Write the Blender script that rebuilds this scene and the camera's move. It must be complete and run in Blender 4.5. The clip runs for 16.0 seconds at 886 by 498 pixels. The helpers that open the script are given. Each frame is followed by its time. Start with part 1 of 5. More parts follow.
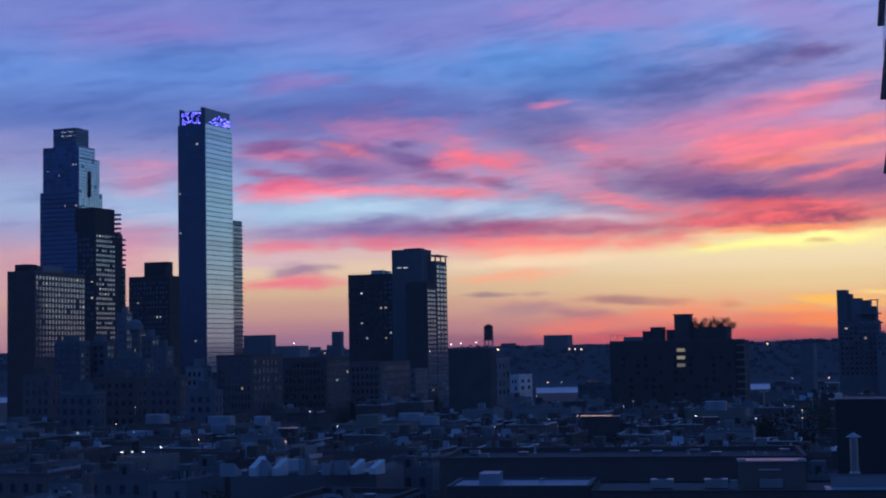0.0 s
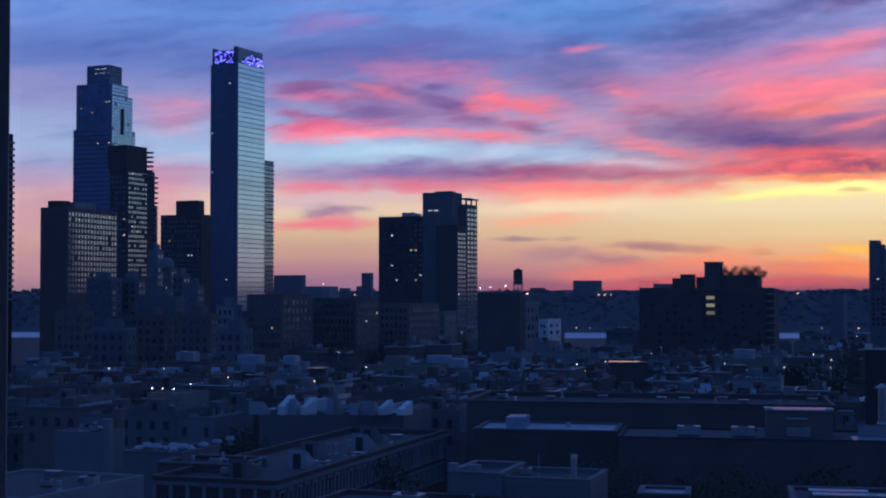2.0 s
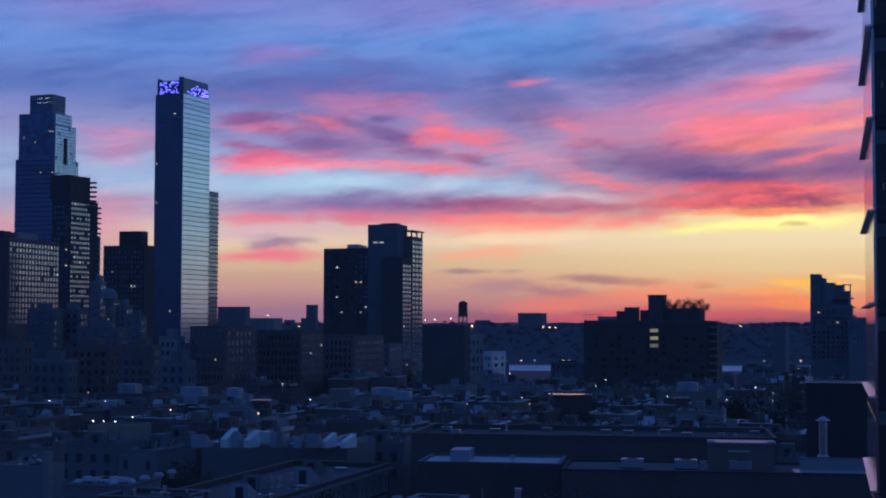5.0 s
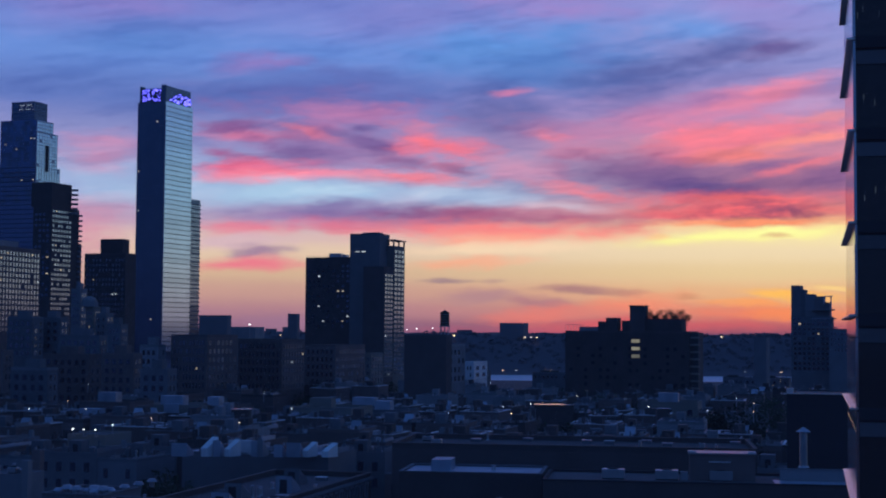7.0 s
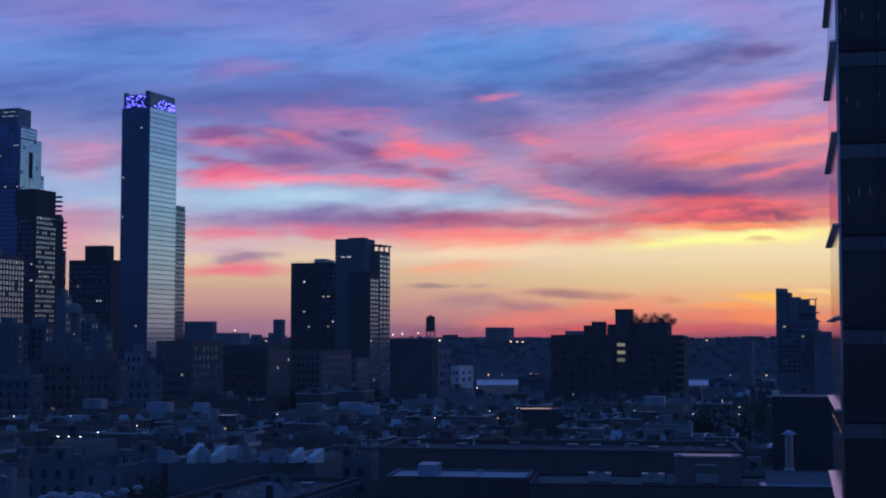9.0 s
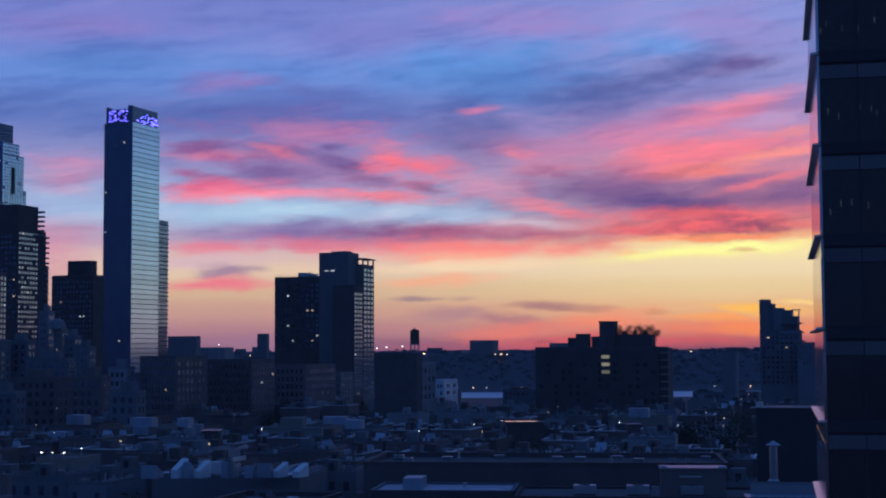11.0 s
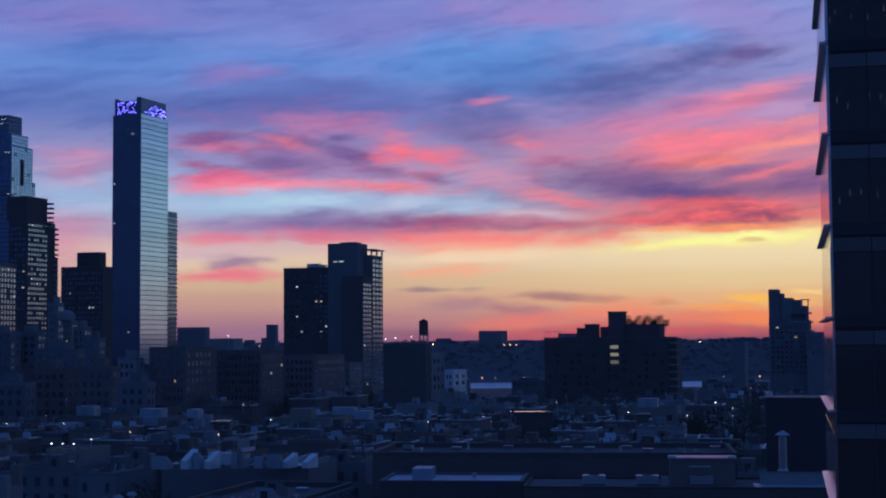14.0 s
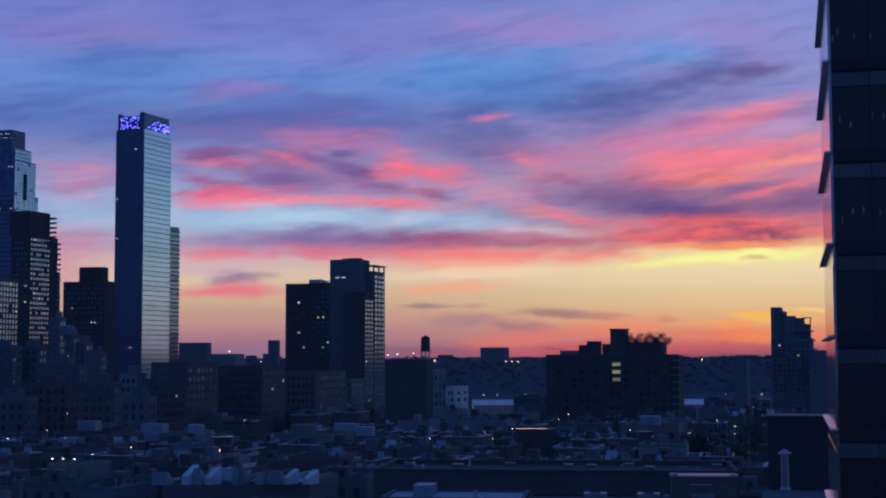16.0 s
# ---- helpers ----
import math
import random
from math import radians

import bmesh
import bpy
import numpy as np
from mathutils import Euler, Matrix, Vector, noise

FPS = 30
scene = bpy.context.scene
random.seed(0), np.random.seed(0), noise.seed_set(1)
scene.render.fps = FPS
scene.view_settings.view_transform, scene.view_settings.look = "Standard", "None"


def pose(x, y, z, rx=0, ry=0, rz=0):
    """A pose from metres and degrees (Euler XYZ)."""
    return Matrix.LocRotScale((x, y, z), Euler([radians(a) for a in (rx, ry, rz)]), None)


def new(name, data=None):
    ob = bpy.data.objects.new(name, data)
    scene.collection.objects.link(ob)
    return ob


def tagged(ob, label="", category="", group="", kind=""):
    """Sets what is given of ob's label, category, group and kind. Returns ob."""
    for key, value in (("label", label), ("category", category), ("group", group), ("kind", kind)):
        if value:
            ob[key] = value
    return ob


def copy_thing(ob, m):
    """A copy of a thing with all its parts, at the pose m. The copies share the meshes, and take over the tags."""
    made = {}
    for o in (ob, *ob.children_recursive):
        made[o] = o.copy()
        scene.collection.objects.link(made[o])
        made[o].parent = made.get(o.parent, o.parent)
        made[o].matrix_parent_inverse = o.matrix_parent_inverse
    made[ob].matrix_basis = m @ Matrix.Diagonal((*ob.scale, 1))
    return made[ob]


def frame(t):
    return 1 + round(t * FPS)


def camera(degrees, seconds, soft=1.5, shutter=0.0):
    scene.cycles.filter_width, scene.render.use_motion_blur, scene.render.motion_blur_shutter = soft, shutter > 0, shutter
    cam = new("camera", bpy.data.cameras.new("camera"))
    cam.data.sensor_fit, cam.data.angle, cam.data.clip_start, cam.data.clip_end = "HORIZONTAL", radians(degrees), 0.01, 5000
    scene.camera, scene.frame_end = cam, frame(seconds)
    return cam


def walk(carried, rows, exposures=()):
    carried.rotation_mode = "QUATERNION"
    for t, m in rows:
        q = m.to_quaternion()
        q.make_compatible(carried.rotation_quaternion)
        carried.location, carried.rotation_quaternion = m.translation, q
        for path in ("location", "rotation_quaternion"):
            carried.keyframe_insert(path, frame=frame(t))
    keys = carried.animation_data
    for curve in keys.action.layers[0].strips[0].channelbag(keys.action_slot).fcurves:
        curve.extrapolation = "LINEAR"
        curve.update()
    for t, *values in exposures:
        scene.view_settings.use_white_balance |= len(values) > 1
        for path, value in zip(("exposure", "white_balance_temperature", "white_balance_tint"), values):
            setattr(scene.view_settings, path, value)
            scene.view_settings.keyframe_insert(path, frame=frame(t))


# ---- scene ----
cam = camera(34.04, 16.0, soft=2.0)
walk(cam, [
    (0.0, pose(-0.003, 0, 39.985, 93.915, 1.078, 1.715)),
    (0.5, pose(-0.018, 0, 39.972, 93.765, 1.027, 1.760)),
    (1.0, pose(-0.029, 0, 39.965, 92.930, 0.668, 2.414)),
    (1.5, pose(-0.024, 0, 39.986, 92.118, 0.209, 2.777)),
    (2.0, pose(-0.030, 0, 39.977, 91.677, 0.025, 2.872)),
    (2.5, pose(-0.044, 0, 39.988, 91.239, 0.055, 2.496)),
    (3.0, pose(-0.059, 0, 40.011, 91.126, -0.024, 2.798)),
    (3.5, pose(-0.043, 0, 40.030, 91.231, -0.302, 3.265)),
    (4.0, pose(-0.019, 0, 40.023, 91.639, -0.284, 2.970)),
    (4.5, pose(0.022, 0, 40.023, 92.586, 0.119, 1.386)),
    (7.0, pose(0.007, 0, 40.024, 93.329, -0.399, -0.023)),
    (7.5, pose(-0.019, 0, 39.985, 93.299, -0.370, 0.051)),
    (8.0, pose(0.005, 0, 39.996, 93.176, -0.307, -0.147)),
    (8.5, pose(0.007, 0, 40.009, 93.320, -0.132, -0.396)),
    (9.0, pose(0.007, 0, 39.985, 93.526, -0.072, -0.585)),
    (9.5, pose(0.039, 0, 40.005, 93.840, 0.035, -1.134)),
    (12.0, pose(0.019, 0, 40.014, 94.053, 0.412, -1.125)),
    (12.5, pose(0.017, 0, 40.005, 93.875, 0.445, -1.101)),
    (13.0, pose(0.010, 0, 39.984, 93.680, 0.443, -1.033)),
    (13.5, pose(0.017, 0, 39.989, 93.592, 0.457, -0.929)),
    (14.0, pose(0.026, 0, 39.998, 93.672, 0.428, -0.851)),
    (14.5, pose(0.025, 0, 40.021, 93.837, 0.321, -0.862)),
    (15.0, pose(0.028, 0, 40.001, 94.035, 0.204, -0.805)),
    (15.5, pose(0.036, 0, 40.005, 94.183, 0.156, -0.766)),
    (16.0, pose(0.020, 0, 40.019, 94.321, 0.164, -0.781)),
], exposures=[(0.0, 0.04), (1.5, 0.06), (2.5, 0.10), (3.5, 0.16), (4.5, 0.05), (7.0, 0.02), (12.5, 0.0), (16.0, -0.08)])


# ---- sky at dusk: one world, painted by azimuth and elevation in hundredths of a radian ----
def lin(r, g, b):
    return tuple(((c / 255 + 0.055) / 1.055) ** 2.4 if c > 10 else c / 255 / 12.92 for c in (r, g, b)) + (1.0,)


world = bpy.data.worlds.new("dusk_sky")
scene.world = world
world.use_nodes = True
WT = world.node_tree
WT.nodes.clear()


def wn(kind, **inputs):
    n = WT.nodes.new(kind)
    for k, v in inputs.items():
        n.inputs[k].default_value = v
    return n


def wmath(op, a, b=None, c=None, clamp=False):
    n = WT.nodes.new("ShaderNodeMath")
    n.operation, n.use_clamp = op, clamp
    for i, v in enumerate((a, b, c)):
        if v is None:
            continue
        if isinstance(v, (int, float)):
            n.inputs[i].default_value = v
        else:
            WT.links.new(v, n.inputs[i])
    return n.outputs[0]


def wrange(v, a, b, c=0.0, d=1.0, kind="SMOOTHSTEP"):
    n = WT.nodes.new("ShaderNodeMapRange")
    n.interpolation_type = kind
    for i, q in enumerate((a, b, c, d)):
        n.inputs[1 + i].default_value = q
    WT.links.new(v, n.inputs[0])
    return n.outputs[0]


def wmix(fac, a, b):
    n = WT.nodes.new("ShaderNodeMix")
    n.data_type = "RGBA"
    for sock, v in ((n.inputs[0], fac), (n.inputs[6], a), (n.inputs[7], b)):
        if isinstance(v, (int, float, tuple)):
            sock.default_value = v
        else:
            WT.links.new(v, sock)
    return n.outputs[2]


def wramp(v, lo, hi, stops):
    n = WT.nodes.new("ShaderNodeValToRGB")
    n.color_ramp.interpolation = "EASE"
    el = n.color_ramp.elements
    while len(el) < len(stops):
        el.new(0.5)
    for e, (p, c) in zip(el, stops):
        e.position, e.color = (p - lo) / (hi - lo), lin(*c)
    WT.links.new(wrange(v, lo, hi, 0, 1, "LINEAR"), n.inputs[0])
    return n.outputs[0]


def wnoise(vec, sx, sy, scale, detail, rough=0.55, off=0.0):
    m = wn("ShaderNodeMapping")
    m.inputs["Scale"].default_value = (sx, sy, 1)
    m.inputs["Location"].default_value = (off, off * 0.7, off)
    WT.links.new(vec, m.inputs[0])
    n = wn("ShaderNodeTexNoise", Scale=scale, Detail=detail, Roughness=rough)
    WT.links.new(m.outputs[0], n.inputs["Vector"])
    return n


coord = wn("ShaderNodeTexCoord")
sep = wn("ShaderNodeSeparateXYZ")
WT.links.new(coord.outputs["Generated"], sep.inputs[0])
az = wmath("MULTIPLY", wmath("ARCTAN2", sep.outputs[0], sep.outputs[1]), 100.0)
elev = wmath("MULTIPLY", wmath("ARCSINE", sep.outputs[2]), 100.0)
comb = wn("ShaderNodeCombineXYZ")
WT.links.new(az, comb.inputs[0])
WT.links.new(elev, comb.inputs[1])
flat = comb.outputs[0]
# slow warp so that no streak has a clean outline
warp = wnoise(flat, 0.10, 0.34, 1.0, 6, 0.6, 3.0)
shift = wn("ShaderNodeVectorMath")
shift.operation = "SUBTRACT"
shift.inputs[1].default_value = (0.5, 0.5, 0.5)
WT.links.new(warp.outputs["Color"], shift.inputs[0])
push = wn("ShaderNodeVectorMath")
push.operation = "MULTIPLY_ADD"
push.inputs[1].default_value = (4.4, 1.15, 0)
WT.links.new(shift.outputs[0], push.inputs[0])
WT.links.new(flat, push.inputs[2])
warp2 = wnoise(flat, 0.42, 1.5, 1.0, 5, 0.6, 31.0)
shift2 = wn("ShaderNodeVectorMath")
shift2.operation = "SUBTRACT"
shift2.inputs[1].default_value = (0.5, 0.5, 0.5)
WT.links.new(warp2.outputs["Color"], shift2.inputs[0])
push2 = wn("ShaderNodeVectorMath")
push2.operation = "MULTIPLY_ADD"
push2.inputs[1].default_value = (2.4, 0.62, 0)
WT.links.new(shift2.outputs[0], push2.inputs[0])
WT.links.new(push.outputs[0], push2.inputs[2])
soft_place = push2.outputs[0]
wsep = wn("ShaderNodeSeparateXYZ")
WT.links.new(soft_place, wsep.inputs[0])
mild = wmath("MULTIPLY_ADD", wmath("SUBTRACT", wsep.outputs[1], elev), 0.35, elev)
wisps = wrange(wnoise(soft_place, 0.09, 0.55, 1.0, 8, 0.62, 11.0).outputs[0], 0.36, 0.64)
feather = wnoise(flat, 0.20, 0.62, 1.0, 9, 0.66, 71.0).outputs[0]
fine = wrange(wnoise(soft_place, 0.35, 1.1, 1.0, 6, 0.6, 23.0).outputs[0], 0.36, 0.66)

west = wramp(mild, 0, 90, [(0, (112, 84, 116)), (0.5, (140, 98, 126)), (1.4, (176, 126, 140)), (2.8, (198, 152, 144)), (4.2, (212, 176, 150)),
                           (5.6, (226, 196, 176)), (6.6, (216, 182, 184)), (7.8, (182, 160, 192)), (9.6, (160, 184, 224)), (11.2, (152, 166, 214)),
                           (13.2, (140, 142, 200)), (16, (96, 118, 192)), (19, (106, 140, 218)), (22.5, (118, 130, 208)), (30, (84, 96, 172)),
                           (45, (56, 92, 164)), (89, (46, 84, 152))])
sunset = wramp(mild, 0, 90, [(0, (126, 76, 104)), (0.5, (176, 90, 104)), (1.4, (218, 134, 116)), (2.8, (233, 176, 134)), (4.2, (232, 200, 156)),
                             (5.6, (240, 214, 178)), (6.7, (248, 226, 174)), (7.4, (250, 208, 156)), (8.2, (226, 130, 128)), (10, (152, 104, 146)),
                             (13, (196, 132, 164)), (15.5, (176, 142, 194)), (18.5, (140, 142, 206)), (22.5, (138, 148, 218)), (32, (84, 98, 172)),
                             (45, (56, 92, 164)), (89, (46, 84, 152))])
north = wramp(elev, 0, 90, [(0, (116, 104, 124)), (1.5, (154, 142, 152)), (3.5, (162, 164, 170)), (6, (150, 168, 182)), (10, (132, 166, 194)),
                            (16, (112, 144, 196)), (30, (72, 90, 158)), (60, (48, 84, 152))])
east = wramp(elev, 0, 90, [(0, (44, 64, 114)), (6, (50, 78, 134)), (18, (48, 85, 150)), (40, (46, 83, 150)), (89, (46, 84, 152))])
sky = wmix(wrange(az, -9, 24), west, sunset)
sky = wmix(wrange(az, 36, 78), sky, north)
sky = wmix(wrange(az, 120, 190), sky, east)
sky = wmix(wrange(az, -60, -130), sky, east)


def streak(s0, e0, s1, e1, thick, rgb, amount, ragged=0.6, noise=None):
    """A long thin cloud from one place of the sky to another, torn by the wisps."""
    global sky
    thick *= 1.25
    ang, hl = math.atan2(e1 - e0, s1 - s0), math.hypot(s1 - s0, e1 - e0) / 2 * 1.3
    cx, cy, c, s = (s0 + s1) / 2, (e0 + e1) / 2, math.cos(ang), math.sin(ang)
    along = wmath("MULTIPLY_ADD", wsep.outputs[1], s / hl, wmath("MULTIPLY_ADD", wsep.outputs[0], c / hl, -(cx * c + cy * s) / hl))
    across = wmath("MULTIPLY_ADD", wsep.outputs[1], c / thick, wmath("MULTIPLY_ADD", wsep.outputs[0], -s / thick, (cx * s - cy * c) / thick))
    far = wmath("SQRT", wmath("MULTIPLY_ADD", across, across, wmath("MULTIPLY", along, along)))
    mask = wrange(wmath("MULTIPLY_ADD", wmath("SUBTRACT", feather, 0.5), 1.5, far), 1.0, 0.1, 0.0, amount)
    torn = wmath("MULTIPLY_ADD", wisps if noise is None else noise, ragged, 1 - ragged)
    sky = wmix(wmath("MULTIPLY", mask, torn, clamp=True), sky, lin(*rgb))


VIOLET, LEMON = (142, 122, 198), (255, 247, 150)
# high wash
streak(-30.1, 20.9, -14.4, 22.2, 2.2, VIOLET, 0.6, 0.5)
streak(-8.9, 20.4, 4.5, 22.5, 1.6, VIOLET, 0.4, 0.5)
streak(1.3, 22.6, 18.1, 22.5, 1.2, (176, 130, 200), 0.55, 0.6)
streak(16.2, 22.1, 27.4, 21.1, 2.0, (164, 136, 206), 0.7, 0.5)
streak(-27.9, 19.2, -14.4, 20.3, 1.5, (88, 128, 206), 0.8, 0.4)
streak(-3.4, 19.2, 13.5, 19.5, 2.3, (100, 156, 234), 0.98, 0.25)
streak(13.1, 21.3, 21.9, 20.2, 1.3, (104, 150, 226), 0.85, 0.3)
streak(-17.0, 17.6, -10.5, 18.4, 0.8, (164, 116, 186), 0.6, 0.5)
# slate bank
streak(-18.6, 16.2, 0.9, 16.91, 2.32, (92, 100, 176), 0.9, 0.35)
streak(-3.0, 18.08, 18.5, 18.16, 2.74, (88, 122, 196), 0.85, 0.4)
streak(7.1, 16.91, 18.8, 18.39, 1.37, (84, 98, 168), 0.9, 0.5)
streak(13.4, 17.88, 24.3, 20.34, 1.27, (96, 98, 164), 0.85, 0.6)
streak(20.8, 18.94, 25.5, 19.72, 0.79, (98, 86, 150), 0.9, 0.4)
streak(8.7, 19.84, 11.8, 19.06, 0.84, (112, 122, 196), 0.6, 0.6)
streak(-0.3, 15.35, 9.5, 14.41, 1.69, (86, 92, 158), 0.92, 0.4)
streak(0.9, 16.91, 7.1, 16.05, 1.05, (92, 104, 176), 0.7, 0.5)
streak(9.1, 15.54, 17.7, 16.91, 1.16, (106, 104, 170), 0.85, 0.5)
streak(2.8, 16.28, 6.2, 16.71, 0.37, (206, 124, 170), 0.85, 0.3)
streak(17.7, 16.91, 25.1, 18.08, 0.84, (120, 118, 184), 0.7, 0.5)
streak(-15.5, 18.47, -10.0, 18.86, 0.74, (158, 116, 188), 0.6, 0.4)
# long torn bank in the middle
streak(-17.5, 12.53, 1.7, 12.3, 3.8, (168, 114, 168), 0.85, 0.3)
streak(-11.6, 14.64, -0.3, 15.42, 0.9, (196, 126, 178), 0.85, 0.4)
streak(-17.1, 13.39, -9.3, 13.55, 0.53, (222, 118, 156), 0.8, 0.5)
streak(-16.7, 13.98, -11.6, 14.14, 0.58, (140, 90, 150), 0.85, 0.4)
streak(-14.0, 12.92, -6.1, 12.22, 1.16, (120, 90, 154), 0.9, 0.45)
streak(-11.6, 14.49, -6.9, 13.16, 0.37, (228, 122, 152), 0.8, 0.4)
streak(-8.9, 14.02, -1.8, 12.46, 0.58, (112, 88, 152), 0.9, 0.3)
streak(-7.3, 14.49, -4.2, 13.86, 0.32, (120, 92, 156), 0.8, 0.3)
streak(-5.4, 12.38, -0.3, 11.44, 0.84, (138, 88, 142), 0.85, 0.45)
streak(-17.3, 12.46, -13.2, 11.95, 0.53, (166, 90, 146), 0.85, 0.4)
streak(-3.8, 13.71, 0.9, 12.3, 1.42, (250, 120, 142), 0.95, 0.35, fine)
streak(-0.7, 13.0, 4.8, 12.53, 1.05, (246, 116, 138), 0.9, 0.4, fine)
streak(-5.4, 14.49, 0.5, 14.1, 0.53, (206, 128, 168), 0.7, 0.4)
streak(-17.5, 11.05, -8.5, 11.44, 0.79, (238, 108, 146), 0.95, 0.25)
streak(-17.5, 10.35, -5.4, 11.05, 0.58, (255, 128, 152), 0.95, 0.2)
streak(-8.5, 10.93, 3.6, 10.39, 0.69, (252, 122, 138), 0.95, 0.25)
streak(-1.5, 11.68, 3.2, 11.17, 0.47, (150, 90, 136), 0.85, 0.5)
streak(2.4, 11.83, 9.1, 10.86, 1.16, (216, 146, 182), 0.85, 0.35)
# broad rose of the right
streak(4.0, 14.49, 13.0, 13.47, 0.95, (186, 124, 172), 0.85, 0.4)
streak(6.4, 13.94, 9.1, 13.39, 0.63, (250, 132, 152), 0.75, 0.4)
streak(8.7, 13.78, 27.8, 16.91, 1.37, (214, 130, 174), 0.85, 0.35)
streak(15.7, 14.88, 28.2, 17.77, 0.79, (236, 136, 166), 0.9, 0.35)
streak(13.8, 15.35, 21.6, 16.32, 0.63, (150, 114, 174), 0.8, 0.4)
streak(22.0, 15.19, 28.2, 15.74, 0.58, (188, 156, 206), 0.8, 0.3)
streak(11.8, 12.46, 28.2, 14.1, 1.37, (250, 126, 146), 0.95, 0.25)
streak(15.3, 11.95, 25.1, 12.53, 0.63, (255, 134, 130), 0.95, 0.25)
streak(20.4, 12.69, 28.2, 13.47, 0.53, (255, 152, 140), 0.9, 0.3)
streak(6.7, 12.53, 12.6, 12.69, 0.63, (226, 130, 162), 0.7, 0.5)
streak(23.5, 14.37, 28.2, 14.76, 0.42, (255, 146, 140), 0.7, 0.4)
# clear blue lane
streak(-18.6, 9.1, -0.3, 10.04, 1.32, (158, 186, 226), 0.97, 0.12)
streak(-3.0, 9.72, 7.5, 9.25, 0.9, (174, 190, 226), 0.95, 0.2)
streak(6.0, 9.1, 11.4, 8.55, 0.42, (206, 184, 206), 0.85, 0.3)
# dark bank of the right and the red ripple under it
streak(8.3, 11.36, 20.0, 10.74, 1.79, (124, 86, 142), 0.95, 0.35)
streak(10.6, 10.66, 21.6, 9.72, 1.16, (104, 80, 142), 0.95, 0.4)
streak(14.6, 9.88, 23.1, 9.45, 0.58, (98, 78, 140), 0.85, 0.4)
streak(19.2, 11.17, 25.5, 11.6, 0.69, (128, 94, 150), 0.9, 0.4)
streak(23.5, 10.04, 28.2, 11.05, 0.74, (140, 98, 148), 0.9, 0.4)
streak(19.6, 10.58, 28.2, 12.14, 0.42, (242, 126, 142), 0.8, 0.4)
streak(6.0, 10.43, 13.8, 9.1, 0.53, (250, 130, 146), 0.95, 0.25)
streak(10.6, 9.33, 28.2, 9.1, 0.69, (250, 110, 116), 0.95, 0.3, fine)
streak(11.8, 8.47, 28.2, 8.24, 0.79, (240, 100, 112), 0.97, 0.2)
streak(15.3, 8.24, 28.2, 7.97, 0.84, (132, 76, 108), 0.95, 0.95, fine)
streak(17.3, 8.9, 28.2, 8.63, 0.47, (150, 84, 116), 0.8, 0.95, fine)
streak(13.4, 7.58, 28.2, 7.69, 0.32, (255, 152, 110), 0.95, 0.2)
# mauve bank under the lane
streak(-17.1, 8.08, -3.0, 8.47, 1.16, (150, 122, 176), 0.95, 0.35)
streak(-12.0, 8.71, -0.3, 8.36, 0.79, (118, 104, 164), 0.9, 0.5)
streak(-8.5, 7.89, 5.2, 8.12, 0.9, (136, 96, 150), 0.95, 0.35)
streak(-3.0, 8.2, 14.2, 7.69, 0.84, (168, 92, 132), 0.95, 0.3)
streak(-17.5, 7.26, -9.3, 7.11, 0.69, (236, 120, 146), 0.9, 0.35)
streak(-11.2, 7.42, 1.7, 7.18, 0.63, (226, 110, 140), 0.9, 0.3)
streak(-5.4, 6.91, 14.9, 7.07, 0.84, (252, 128, 130), 0.97, 0.15)
streak(-3.0, 6.33, 9.5, 6.56, 0.47, (255, 168, 146), 0.9, 0.3)
streak(-18.6, 6.17, -9.1, 6.36, 0.63, (214, 178, 194), 0.85, 0.3)
streak(-3.4, 5.7, 13.0, 6.13, 0.53, (250, 214, 184), 0.85, 0.25)
streak(-15.1, 5.43, -9.9, 5.58, 0.53, (144, 108, 156), 0.9, 0.4)
streak(-18.6, 4.41, -9.1, 4.72, 0.69, (236, 114, 140), 0.97, 0.2)
streak(-3.4, 4.57, 7.1, 5.12, 0.47, (252, 166, 136), 0.85, 0.35)
# bright opening and small bars near the ground
streak(11.8, 6.25, 28.2, 7.07, 0.55, LEMON, 0.85, 0.15)
streak(15.7, 6.52, 28.2, 7.22, 0.47, (255, 252, 168), 0.9, 0.2)
streak(21.6, 6.64, 24.1, 6.72, 0.21, (222, 172, 130), 0.9, 0.3)
streak(13.4, 6.83, 16.1, 6.76, 0.26, (250, 196, 140), 0.7, 0.3)
streak(-2.6, 3.59, 1.9, 3.75, 0.26, (150, 120, 136), 0.9, 0.3)
streak(2.1, 3.67, 4.2, 3.79, 0.21, (176, 136, 140), 0.7, 0.4)
streak(-0.3, 2.34, 6.0, 2.66, 0.69, (178, 132, 142), 0.9, 0.35)
streak(4.4, 2.3, 9.5, 1.84, 0.47, (172, 116, 132), 0.85, 0.4)
streak(6.5, 3.08, 13.0, 2.93, 0.37, (168, 120, 126), 0.9, 0.4)
streak(10.6, 2.73, 14.2, 3.08, 0.26, (190, 130, 120), 0.8, 0.4)
streak(8.7, 1.64, 18.8, 2.46, 0.9, (246, 138, 112), 0.9, 0.4)
streak(2.4, 1.05, 13.0, 1.48, 0.79, (230, 124, 116), 0.85, 0.4)
streak(14.2, 1.44, 24.3, 1.87, 0.74, (242, 124, 100), 0.85, 0.45)
streak(4.0, 0.35, 24.3, 0.82, 0.79, (216, 92, 102), 0.9, 0.3)
streak(18.8, 3.24, 28.2, 2.38, 0.37, (255, 188, 92), 0.95, 0.35)
streak(16.1, 2.42, 24.7, 2.23, 0.32, (255, 162, 92), 0.9, 0.4)
streak(15.1, 2.77, 18.1, 2.66, 0.21, (204, 134, 104), 0.9, 0.4)
